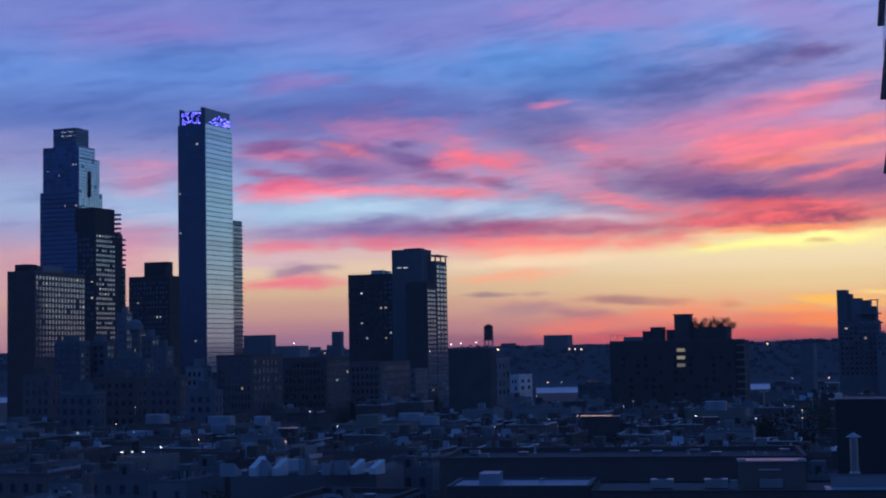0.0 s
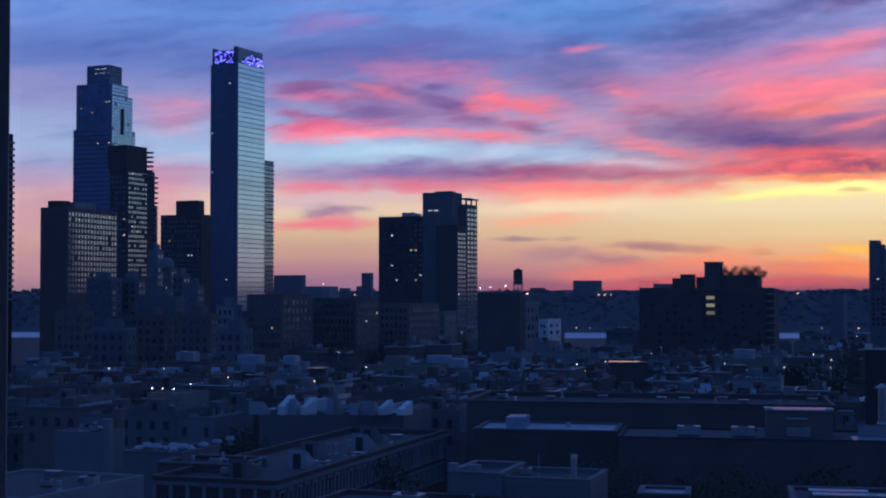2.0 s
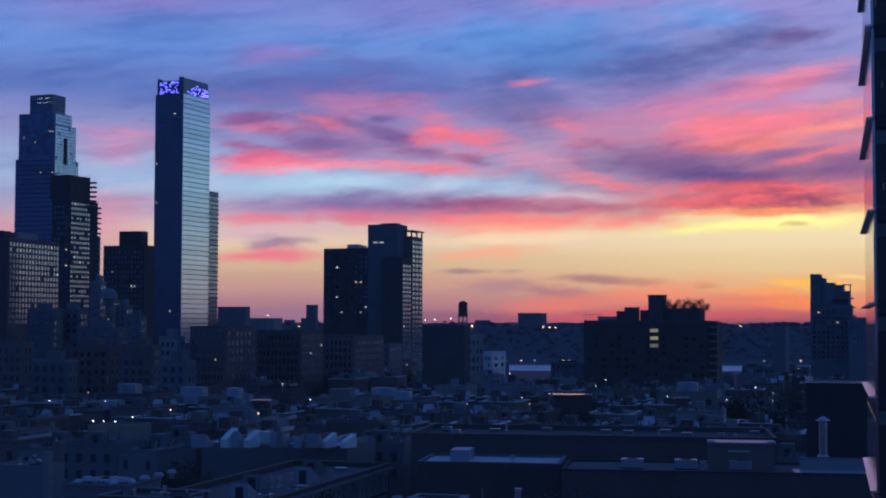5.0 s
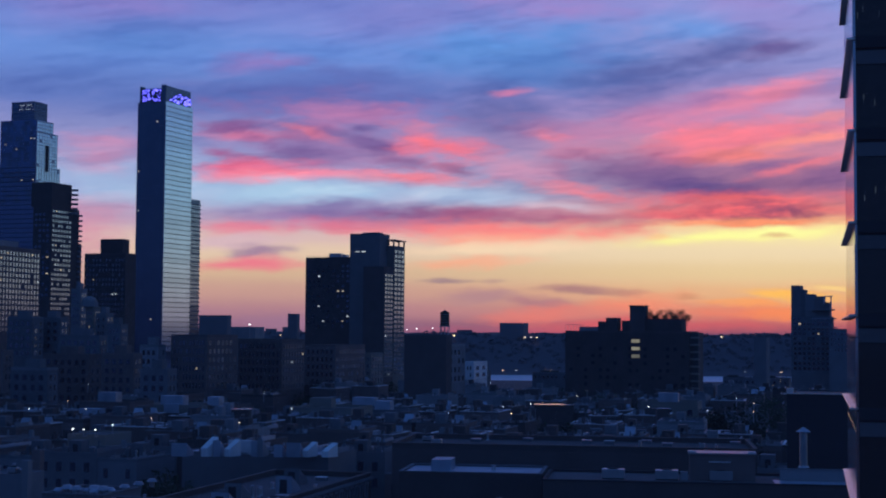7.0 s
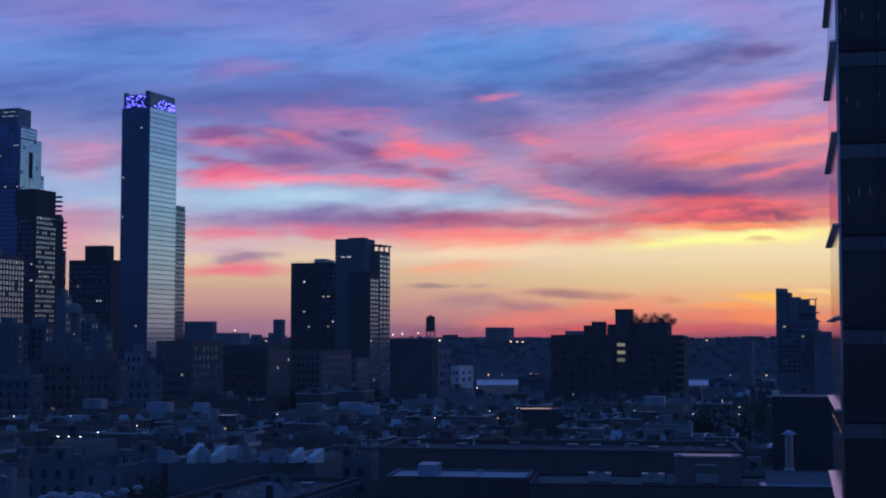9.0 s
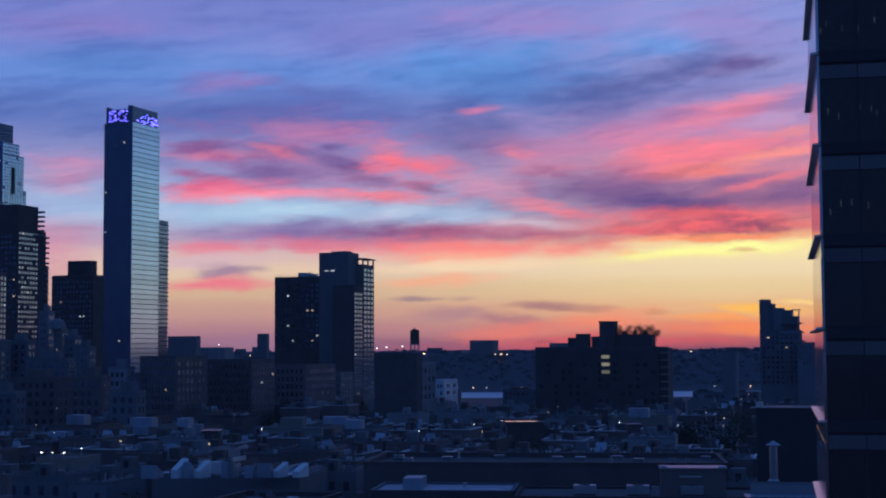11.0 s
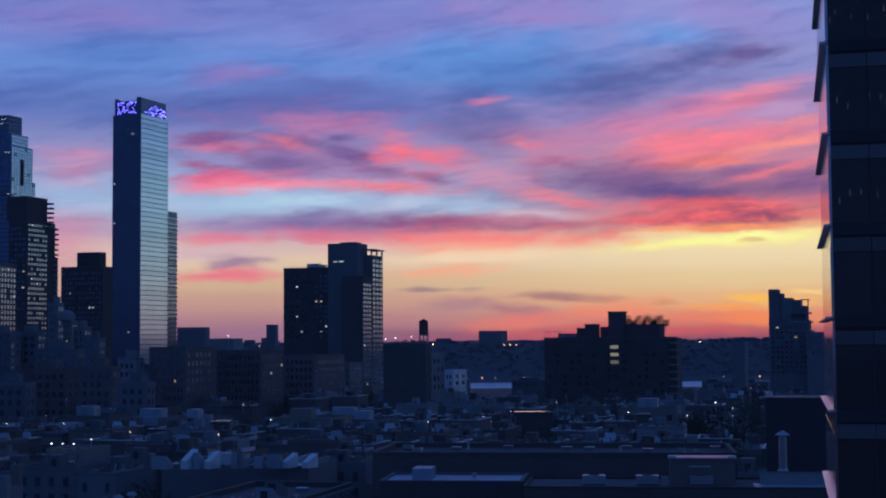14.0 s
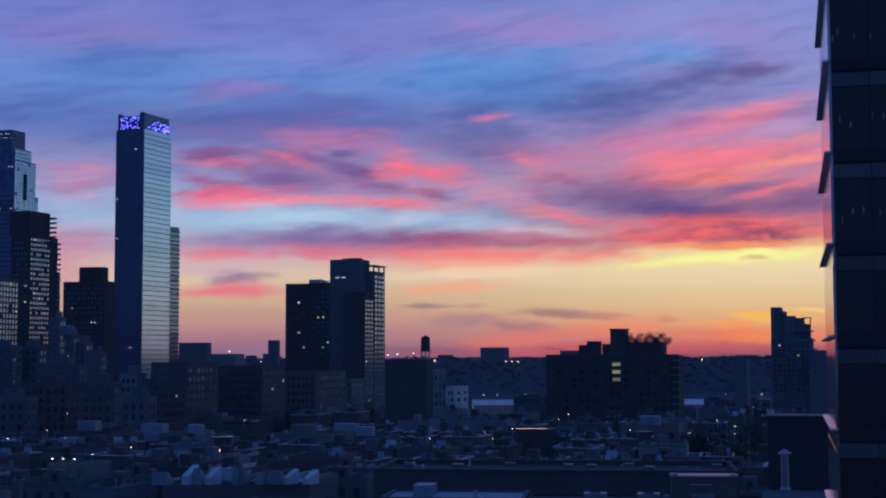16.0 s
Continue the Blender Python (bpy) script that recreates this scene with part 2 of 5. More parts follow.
streak(20.0, 1.44, 28.2, 1.76, 0.53, (253, 142, 86), 0.9, 0.4)
streak(23.5, 3.24, 28.2, 3.08, 0.26, (255, 216, 140), 0.8, 0.4)
streak(-18.6, 0.82, -1.8, 0.27, 0.84, (160, 116, 146), 0.85, 0.2)
streak(-3.0, 0.12, 8.7, 0.2, 0.47, (176, 90, 118), 0.7, 0.3)
streak(-17.2, 9.3, -3.0, 9.95, 0.7, (172, 202, 234), 0.9, 0.1)
streak(-4.0, 9.75, 7.2, 9.35, 0.5, (182, 198, 230), 0.85, 0.15)
# rose over the left
streak(-43.5, 8.2, -20.7, 9.0, 2.2, (152, 158, 208), 0.75, 0.15)
streak(-43.4, 5.0, -20.6, 5.2, 3.2, (196, 142, 168), 0.85, 0.2)
streak(-43.2, 1.5, -20.5, 1.6, 2.4, (186, 140, 158), 0.7, 0.2)
streak(-26.3, 11.9, -20.7, 12.4, 1.6, (214, 140, 180), 0.8, 0.5)
streak(-29.8, 6.9, -21.0, 7.3, 2.4, (216, 140, 170), 0.75, 0.5)
streak(-29.8, 9.5, -21.0, 9.8, 1.2, (160, 176, 222), 0.7, 0.3)

# thin torn layers over all of the cloud belt
belt = wmath("MULTIPLY", wrange(elev, 6.6, 9.0), wrange(elev, 30.0, 20.0))
tilt = wn("ShaderNodeMapping")
tilt.inputs["Rotation"].default_value = (0, 0, radians(-9))
WT.links.new(soft_place, tilt.inputs[0])
thin = wrange(wnoise(tilt.outputs[0], 0.075, 0.55, 1.0, 10, 0.68, 47.0).outputs[0], 0.34, 0.66)
thin2 = wrange(wnoise(tilt.outputs[0], 0.22, 1.25, 1.0, 6, 0.6, 59.0).outputs[0], 0.35, 0.68)
layer = wmath("ADD", wmath("MULTIPLY", thin, 0.62), wmath("MULTIPLY", thin2, 0.38))
dim = wn("ShaderNodeVectorMath")
dim.operation = "MULTIPLY"
dim.inputs[1].default_value = (0.54, 0.61, 0.77)
WT.links.new(sky, dim.inputs[0])
lift = wn("ShaderNodeVectorMath")
lift.operation = "MULTIPLY"
lift.inputs[1].default_value = (1.40, 1.21, 1.10)
WT.links.new(sky, lift.inputs[0])
sky = wmix(wmath("MULTIPLY", belt, wrange(layer, 0.48, 0.06, 0, 0.45)), sky, dim.outputs[0])
sky = wmix(wmath("MULTIPLY", belt, wrange(layer, 0.5, 0.95, 0, 0.52)), sky, lift.outputs[0])

gain = wn("ShaderNodeVectorMath")
gain.operation = "MULTIPLY"
gain.inputs[1].default_value = (1.03, 1.06, 1.0)
WT.links.new(sky, gain.inputs[0])
back = wn("ShaderNodeBackground", Strength=1.0)
WT.links.new(gain.outputs[0], back.inputs[0])
wout = wn("ShaderNodeOutputWorld")
WT.links.new(back.outputs[0], wout.inputs[0])


# ---- materials ----
def material(name, rgb, rough=0.8, metal=0.0, vary=0.25, scale=0.15, bump=0.0, glow=None, power=0.0, spec=0.5):
    """Surface with stains at a large and grain at a small scale, and a shade of its own for each object."""
    m = bpy.data.materials.new(name)
    m.use_nodes = True
    t = m.node_tree
    b = t.nodes["Principled BSDF"]
    b.inputs["Roughness"].default_value, b.inputs["Metallic"].default_value = rough, metal
    b.inputs["Specular IOR Level"].default_value = spec
    tc = t.nodes.new("ShaderNodeTexCoord")
    n1, n2 = t.nodes.new("ShaderNodeTexNoise"), t.nodes.new("ShaderNodeTexNoise")
    n1.inputs["Scale"].default_value, n1.inputs["Detail"].default_value = scale, 4
    n2.inputs["Scale"].default_value, n2.inputs["Detail"].default_value = scale * 14, 3
    info = t.nodes.new("ShaderNodeObjectInfo")
    for n in (n1, n2):
        t.links.new(tc.outputs["Object"], n.inputs["Vector"])

    def op(kind, a, b2, c=None):
        q = t.nodes.new("ShaderNodeMath")
        q.operation = kind
        for i, v in enumerate((a, b2, c)):
            if v is None:
                continue
            if isinstance(v, (int, float)):
                q.inputs[i].default_value = v
            else:
                t.links.new(v, q.inputs[i])
        return q.outputs[0]

    grain = op("ADD", op("MULTIPLY", n1.outputs[0], 1.4), op("MULTIPLY", n2.outputs[0], 0.6))
    shade = op("ADD", op("MULTIPLY_ADD", grain, vary, 1 - vary), op("MULTIPLY_ADD", info.outputs["Random"], vary, -vary / 2))
    mix = t.nodes.new("ShaderNodeVectorMath")
    mix.operation = "SCALE"
    mix.inputs[0].default_value = rgb
    t.links.new(shade, mix.inputs["Scale"])
    t.links.new(mix.outputs[0], b.inputs["Base Color"])
    if bump:
        bp = t.nodes.new("ShaderNodeBump")
        bp.inputs["Strength"].default_value, bp.inputs["Distance"].default_value = bump, 0.05
        t.links.new(n2.outputs[0], bp.inputs["Height"])
        t.links.new(bp.outputs[0], b.inputs["Normal"])
    if glow:
        b.inputs["Emission Color"].default_value = (*glow, 1)
        t.links.new(op("MULTIPLY_ADD", info.outputs["Random"], power, power * 0.5), b.inputs["Emission Strength"])
    return m


M_BRICK = material("red_brown_brick", (0.165, 0.125, 0.12), 0.9, vary=0.45, bump=0.3)
M_BRICK2 = material("dark_brick", (0.10, 0.082, 0.082), 0.9, vary=0.45, bump=0.3)
M_TAN = material("tan_brick", (0.24, 0.215, 0.19), 0.9, bump=0.2)
M_GREY = material("grey_render", (0.165, 0.172, 0.19), 0.9, vary=0.4, bump=0.2)
M_CONC = material("pale_concrete", (0.25, 0.255, 0.27), 0.85, vary=0.4, bump=0.2)
M_WHITE = material("white_paint", (0.72, 0.72, 0.74), 0.6, bump=0.1)
M_ROOF = material("roof_felt", (0.085, 0.09, 0.10), 0.9, vary=0.55, bump=0.4, scale=0.3)
M_SILVER = material("aluminium_roof_coat", (0.34, 0.38, 0.45), 0.42, metal=0.25, vary=0.5, scale=0.4, bump=0.2)
M_DARK = material("dark_cladding", (0.038, 0.04, 0.048), 0.85, bump=0.1, spec=0.2)
M_METAL = material("galvanised_metal", (0.40, 0.42, 0.45), 0.4, metal=0.9, vary=0.3, scale=0.6)
M_WOOD = material("cedar_staves", (0.12, 0.08, 0.05), 0.9, bump=0.4, scale=0.6)
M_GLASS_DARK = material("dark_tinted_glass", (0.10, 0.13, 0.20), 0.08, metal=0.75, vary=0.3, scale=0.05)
M_GLASS_BLUE = material("blue_mirror_glass", (0.125, 0.17, 0.30), 0.10, metal=0.85, vary=0.25, scale=0.04)
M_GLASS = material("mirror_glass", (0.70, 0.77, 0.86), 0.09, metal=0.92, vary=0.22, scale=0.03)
M_PANE = material("window_pane", (0.43, 0.45, 0.50), 0.10, metal=0.9, vary=0.4, scale=0.05)
M_PANE_DIM = material("dim_window_pane", (0.30, 0.31, 0.36), 0.16, metal=0.85, vary=0.6, scale=0.3)
# lighter grey for far blocks: distance haze put into the base colour
M_FAR = material("hazy_grey_render", (0.20, 0.195, 0.215), 0.9, vary=0.3, bump=0.1)
M_BRIGHT = material("bright_mirror_glass", (0.50, 0.60, 0.74), 0.12, metal=0.95, vary=0.2, scale=0.03)
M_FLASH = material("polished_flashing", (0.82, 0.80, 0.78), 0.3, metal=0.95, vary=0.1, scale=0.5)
M_LIT = material("lit_window", (0.3, 0.25, 0.2), 0.5, glow=(1.0, 0.80, 0.52), power=0.42, vary=0.3)
M_LITW = material("lit_window_cool", (0.3, 0.3, 0.3), 0.5, glow=(0.85, 0.95, 1.0), power=0.55, vary=0.3)
M_LAMP = material("white_lamp", (0.8, 0.8, 0.8), 0.5, glow=(0.95, 0.98, 1.0), power=3.0)
M_AMBER = material("amber_lamp", (0.8, 0.6, 0.4), 0.5, glow=(1.0, 0.62, 0.35), power=3.0)
M_VIOLET = material("violet_lamp", (0.2, 0.2, 0.8), 0.5, glow=(0.14, 0.12, 1.0), power=5.0)
M_GROUND = material("street_ground", (0.065, 0.065, 0.07), 0.95, scale=0.02, bump=0.1)
M_WATER = material("river_water", (0.72, 0.74, 0.78), 0.5, metal=0.9, vary=0.1, scale=0.02, bump=0.25, spec=1.0)
# mauve-grey, paler than foliage: the far shore's haze is in this colour
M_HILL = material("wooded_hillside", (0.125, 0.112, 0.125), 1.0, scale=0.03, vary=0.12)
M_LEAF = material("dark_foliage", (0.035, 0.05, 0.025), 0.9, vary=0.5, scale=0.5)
M_BARK = material("bark", (0.06, 0.045, 0.035), 0.95, vary=0.4, scale=1.5, bump=0.5)
M_FRAME = material("painted_window_frame", (0.36, 0.44, 0.60), 0.5, scale=6.0, bump=0.05)
M_PLASTER = material("room_plaster", (0.80, 0.79, 0.77), 0.9, scale=2.0, bump=0.1)


# ---- building blocks ----
def bm_boxes(boxes, bevel=0.0):
    bm = bmesh.new()
    for x0, x1, y0, y1, z0, z1 in boxes:
        m = Matrix.LocRotScale(((x0 + x1) / 2, (y0 + y1) / 2, (z0 + z1) / 2), None, (x1 - x0, y1 - y0, z1 - z0))
        bmesh.ops.create_cube(bm, size=1.0, matrix=m)
    if bevel:
        bmesh.ops.bevel(bm, geom=bm.edges[:], offset=bevel, segments=1, affect="EDGES")
    return bm


def bm_cyl(r0, r1, h, seg=12, at=(0, 0, 0), bm=None):
    bm = bm or bmesh.new()
    bmesh.ops.create_cone(bm, cap_ends=True, segments=seg, radius1=r0, radius2=r1, depth=h, matrix=Matrix.Translation((at[0], at[1], at[2] + h / 2)))
    return bm


def mesh_of(name, bm, mat):
    me = bpy.data.meshes.new(name)
    bm.to_mesh(me)
    bm.free()
    me.materials.append(mat)
    return me


def part(name, bm, mat, parent, label=""):
    ob = new(name, mesh_of(name, bm, mat))
    ob.parent = parent
    return tagged(ob, label)


def piece(name, me, parent, at, turn=0.0):
    ob = new(name, me)
    ob.parent = parent
    ob.matrix_basis = pose(*at, 0, 0, turn)
    return ob


def thing(name, x, y, z, turn, label, category, group="", kind=""):
    root = new(name)
    root.empty_display_size = 1
    root.matrix_basis = pose(x, y, z, 0, 0, turn)
    return tagged(root, label, category, group, kind)


PANES = {}


def pane_mesh(w, h, d, mat, side):
    key = (round(w, 2), round(h, 2), mat.name, side)
    if key not in PANES:
        bx = (-d / 2, d / 2, -w / 2, w / 2, -h / 2, h / 2) if side else (-w / 2, w / 2, -d / 2, d / 2, -h / 2, h / 2)
        PANES[key] = mesh_of("window", bm_boxes([bx]), mat)
    return PANES[key]


def windows(root, side, a0, a1, z0, z1, cols, rows, plane=0.0, fill=(0.62, 0.6), mat=None, lit=0.03, seen=1.0, grid=None, proud=0.12, name="window", rng=None):
    """Panes on a face (front: along x at y = plane; side: along y at x = plane), with piers and sills proud of them."""
    mat = mat or M_PANE
    rng = rng or random.Random(int(a0 * 7 + a1 * 3 + z1 * 11 + cols))
    cw, ch = (a1 - a0) / cols, (z1 - z0) / rows
    pw, ph = cw * fill[0], ch * fill[1]
    for j in range(rows):
        for i in range(cols):
            if rng.random() > seen:
                continue
            k = rng.random() * 2.2
            mm = M_LIT if k < lit * 0.7 else M_LITW if k < lit else mat
            a, z = a0 + (i + 0.5) * cw, z0 + (j + 0.5) * ch
            me = pane_mesh(pw, ph, 0.12, mm, side) if mm is mat else pane_mesh(min(pw, 1.3), min(ph, 0.9), 0.16, mm, side)
            if mm is not mat:
                piece(name, pane_mesh(pw, ph, 0.12, mat, side), root, (plane + 0.02, a, z) if side else (a, plane - 0.02, z))
            piece(name, me, root, (plane + 0.03, a, z) if side else (a, plane - 0.03, z))
    if grid:
        bars = []
        for i in range(cols + 1):
            a, h = a0 + i * cw, (cw - pw) / 2
            lo, hi = max(a - h, a0), min(a + h, a1)
            bars.append((plane, plane + proud, lo, hi, z0, z1) if side else (lo, hi, plane - proud, plane, z0, z1))
        for j in range(rows + 1):
            z, h = z0 + j * ch, (ch - ph) / 2
            lo, hi = max(z - h, z0), min(z + h, z1)
            bars.append((plane, plane + proud * 0.8, a0, a1, lo, hi) if side else (a0, a1, plane - proud * 0.8, plane, lo, hi))
        tagged(part("facade_grid", bm_boxes(bars), grid, root), kind="stuff")


def block(name, x, y, L, W, ztop, mat, label, turn=-20, z0=0.0, roof=None, parapet=0.9, category="building", group=""):
    """A building whose nearest corner stands at x, y: L along its front, W along its receding side."""
    root = thing(name, x, y, z0, turn, label, category, group)
    h = ztop - z0
    W = max(W, 6.0)
    part("wall", bm_boxes([(-L, 0, 0, W, 0, h - parapet)]), mat, root)
    part("roof", bm_boxes([(-L + 0.4, -0.4, 0.4, W - 0.4, h - parapet, h - parapet + 0.12)]), roof or M_ROOF, root)
    t = 0.4
    part("parapet", bm_boxes([(-L, 0, 0, t, h - parapet, h), (-L, 0, W - t, W, h - parapet, h),
                              (-L, -L + t, t, W - t, h - parapet, h), (-t, 0, t, W - t, h - parapet, h)]), mat, root)
    return root


# ---- ground, river, far shore ----
def sheet(name, x0, x1, y0, y1, nx, ny, height, mat, label, category):
    bm = bmesh.new()
    vs = []
    for j in range(ny + 1):
        for i in range(nx + 1):
            px, py = x0 + (x1 - x0) * i / nx, y0 + (y1 - y0) * j / ny
            vs.append(bm.verts.new((px, py, height(px, py))))
    for j in range(ny):
        for i in range(nx):
            k = j * (nx + 1) + i
            bm.faces.new((vs[k], vs[k + 1], vs[k + nx + 2], vs[k + nx + 1]))
    ob = new(name, mesh_of(name, bm, mat))
    return tagged(ob, label, category, kind="structure")


def terrain(px, py):
    z = 0.0
    if py > 1250:
        z = -27 * min(1, (py - 1250) / 350)
    if py > 2240:
        k = min(1, (py - 2240) / 260)
        z = -27 + (62.5 + 7 * noise.noise((px * 0.004, py * 0.004, 0)) + 4 * noise.noise((px * 0.02, py * 0.01, 4))) * k * k * (3 - 2 * k)
    return z


sheet("ground", -3200, 3200, -300, 4800, 160, 128, terrain, M_GROUND, "dark street ground sloping to the river", "ground")
sheet("river", -3000, 3000, 1500, 2330, 60, 16, lambda a, b: -24.0, M_WATER, "calm grey river water at dusk", "water")

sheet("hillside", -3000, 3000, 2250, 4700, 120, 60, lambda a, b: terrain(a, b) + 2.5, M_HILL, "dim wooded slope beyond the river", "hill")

# ---- towers on the skyline ----
def stack(name, tiers, label, mat, turn=-20):
    """A tower of stepped boxes; each tier: x, y, L, W, ztop, all on the ground line of the first."""
    x, y = tiers[0][0], tiers[0][1]
    root = thing(name, x, y, 0, turn, label, "tower")
    low = 0.0
    for tx, ty, L, W, ztop in tiers:
        d = Matrix.Rotation(radians(-turn), 4, "Z") @ Vector((tx - x, ty - y, 0))
        if abs(d.x) < 1.5:
            d.x = d.y = 0.0
        part("tower_tier", bm_boxes([(d.x - L, d.x, d.y, d.y + max(W, 6), low, ztop)]), mat, root)
        low = ztop
    return root


# tall slab with the violet crown
x, y, L, W, top = -205.3, 1060, 24.4, 37.7, 209.6
tower = thing("glass_tower", x, y, 0, -22, "tall mirror-glass tower with a violet-lit crown", "tower")
# dark front glass, bright side bands: the sky's reflection contrast is put into the colours
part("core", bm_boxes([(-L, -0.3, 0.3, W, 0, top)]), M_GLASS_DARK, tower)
FL = 3.62
n = int(top / FL)
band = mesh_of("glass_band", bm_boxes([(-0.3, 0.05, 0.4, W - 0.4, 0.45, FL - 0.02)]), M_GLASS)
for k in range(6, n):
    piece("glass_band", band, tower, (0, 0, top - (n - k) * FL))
edge_me = mesh_of("floor_edge", bm_boxes([(-0.28, 0.0, 0.4, W - 0.4, 0, 0.43)]), M_DARK)
for k in range(6, n):
    piece("floor_edge", edge_me, tower, (0, 0, top - (n - k) * FL))
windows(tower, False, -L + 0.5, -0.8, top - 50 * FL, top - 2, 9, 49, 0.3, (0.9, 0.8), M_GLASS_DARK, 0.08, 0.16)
ch = 12.0
part("crown_screen", bm_boxes([(-L * 0.90, -L * 0.17, 1.0, 1.4, top, top + ch * 0.84), (-L * 0.95, -L * 0.90, 0.8, 6, top, top + ch * 1.02),
                               (-0.8, -0.4, 0.5, W - 3, top, top + ch), (-L * 0.17, -0.4, 0.4, 1.0, top, top + ch * 1.04)]), M_GLASS_DARK, tower)
rng = random.Random(5)
dot = mesh_of("crown_lamp", bm_boxes([(-0.25, 0.25, -0.25, 0.25, -0.25, 0.25)]), M_VIOLET)
for k in range(104):
    if k < 50:
        piece("crown_lamp", dot, tower, (rng.uniform(-L * 0.84, -L * 0.2), 0.7, top + rng.uniform(0.6, ch * 0.78)))
    else:
        piece("crown_lamp", dot, tower, (0.0, 4 + (W - 8) * rng.random() ** 0.6, top + rng.uniform(0.6, 3.0) + (6 * rng.random() if k % 2 else 0)))
# slim annex with balconies behind it
x, y, L, W, top = -192.7, 1100, 3.0, 13.9, 140.8
annex = block("annex_tower", x, y, 12, W, top, M_GLASS_DARK, "slim tower with stacked balconies on its side", -22)
slab = mesh_of("balcony", bm_boxes([(-0.2, 0.55, 1.0, W + 0.5, 0, 0.7)]), M_GREY)
for k in range(38):
    piece("balcony", slab, annex, (0, 0, top - 4 - k * 3.4))
windows(annex, True, 1, W - 0.5, 60, top - 3, 4, 30, 0.0, (0.75, 0.7), M_PANE, 0.02)

# stepped blue tower
tiers = [(-339.7, 1200, 39.1, 33.9, 177.5), (-339.7, 1200, 36.2, 29.8, 206.2), (-339.6, 1200, 36.2, 23.3, 215.8), (-342.9, 1203, 22.4, 17.6, 231.7)]
blue = stack("stepped_tower", tiers, "stepped blue glass tower with a bright grid of panes", M_GLASS_BLUE)
z1 = tiers[0][4]
# side panes coloured brighter than the front ones to carry the reflected northern sky
windows(blue, True, 0.6, tiers[1][3] - 0.5, tiers[1][4] - 40, tiers[1][4] - 1, 8, 15, 0.0, (0.74, 0.72), M_BRIGHT, 0.0, 0.97, M_GLASS_BLUE, 0.11)
windows(blue, True, 0.6, tiers[0][3] - 0.5, z1 - 50, z1 - 1, 9, 17, 0.0, (0.74, 0.72), M_BRIGHT, 0.0, 0.9, M_GLASS_BLUE, 0.11)
windows(blue, True, 0.6, tiers[2][3] - 0.5, tiers[1][4], tiers[2][4] - 1, 6, 3, 0.0, (0.74, 0.72), M_BRIGHT, 0.0, 1, M_GLASS_BLUE, 0.11)
windows(blue, False, -tiers[2][2] + 1, -1, tiers[2][4] - 70, tiers[2][4] - 0.5, 12, 16, 0.0, (0.92, 0.86), M_GLASS_DARK, 0.12, 0.5)
spandrel = mesh_of("floor_band", bm_boxes([(-tiers[0][2] + 0.2, -0.2, -0.1, 0.0, 0, 0.5)]), M_DARK)
for k in range(24):
    piece("floor_band", spandrel, blue, (0, 0, z1 - 2 - k * 3.9))
# shade of a recess painted as a dark plate on the face
part("slot", bm_boxes([(0.0, 0.2, tiers[1][3] * 0.42, tiers[1][3] * 0.58, z1 - 4, z1 + 18)]), M_DARK, blue, "dark flat plate for a slot's shade")

crown_lamp = mesh_of("crown_light", bm_boxes([(-0.35, 0.35, -0.1, 0.1, -0.3, 0.3)]), M_LITW)
for k in range(8):
    for r in range(2):
        q = Matrix.Rotation(radians(20), 4, "Z") @ Vector((tiers[3][0] - tiers[0][0], tiers[3][1] - tiers[0][1], 0))
        if (k * 3 + r) % 4:
            piece("crown_light", crown_lamp, blue, (q.x - 1.5 - k * 1.8, q.y - 0.1, tiers[3][4] - 3.2 - r * 3.6))
part("crown_lattice", bm_boxes([(q.x - tiers[3][2] - 0.1, q.x + 0.2, q.y - 0.2, q.y, tiers[3][4] - 1.6 - 3.6 * r, tiers[3][4] - 1.2 - 3.6 * r) for r in range(4)] + [(q.x - tiers[3][2] * k / 12 - 0.2, q.x - tiers[3][2] * k / 12 + 0.2, q.y - 0.25, q.y, tiers[2][4], tiers[3][4]) for k in range(13)]), M_CONC, blue)
part("crown_lattice", bm_boxes([(q.x, q.x + 0.25, q.y + tiers[3][3] * k / 9 - 0.2, q.y + tiers[3][3] * k / 9 + 0.2, tiers[2][4], tiers[3][4]) for k in range(10)] + [(q.x, q.x + 0.2, q.y, q.y + tiers[3][3], tiers[3][4] - 1.6 - 3.6 * r, tiers[3][4] - 1.2 - 3.6 * r) for r in range(4)]), M_CONC, blue)

# tower with balconies
tiers = [(-239.1, 880, 12.9, 32.7, 94.6), (-239.0, 880, 12.9, 29.6, 115.5), (-237.6, 880, 14.6, 21.0, 130.5)]
bal = stack("balcony_tower", tiers, "dark apartment tower with pale panes and corner balconies", M_BRICK2)
# paler panes on the side than in front: sky reflection painted in by face
windows(bal, True, 1.0, tiers[1][3] * 0.72, 40, tiers[1][4] - 1, 7, 25, 0.0, (0.6, 0.5), M_PANE, 0.05, 0.85, M_BRICK2, 0.12)
windows(bal, False, -12, -0.8, 60, tiers[1][4] - 3, 4, 16, 0.0, (0.6, 0.5), M_GLASS_DARK, 0.12, 0.7)
slab = mesh_of("balcony", bm_boxes([(-3.0, 1.6, -1.0, 2.2, 0, 1.1)]), M_CONC)
for k in range(16):
    piece("balcony", slab, bal, (0.0, tiers[1][3] - 0.8, tiers[1][4] - 4 - k * 3.2))
for k in range(6):
    piece("balcony", slab, bal, (tiers[2][0] - tiers[0][0], tiers[2][3] + 0.5, tiers[2][4] - 3.6 - k * 2.9))

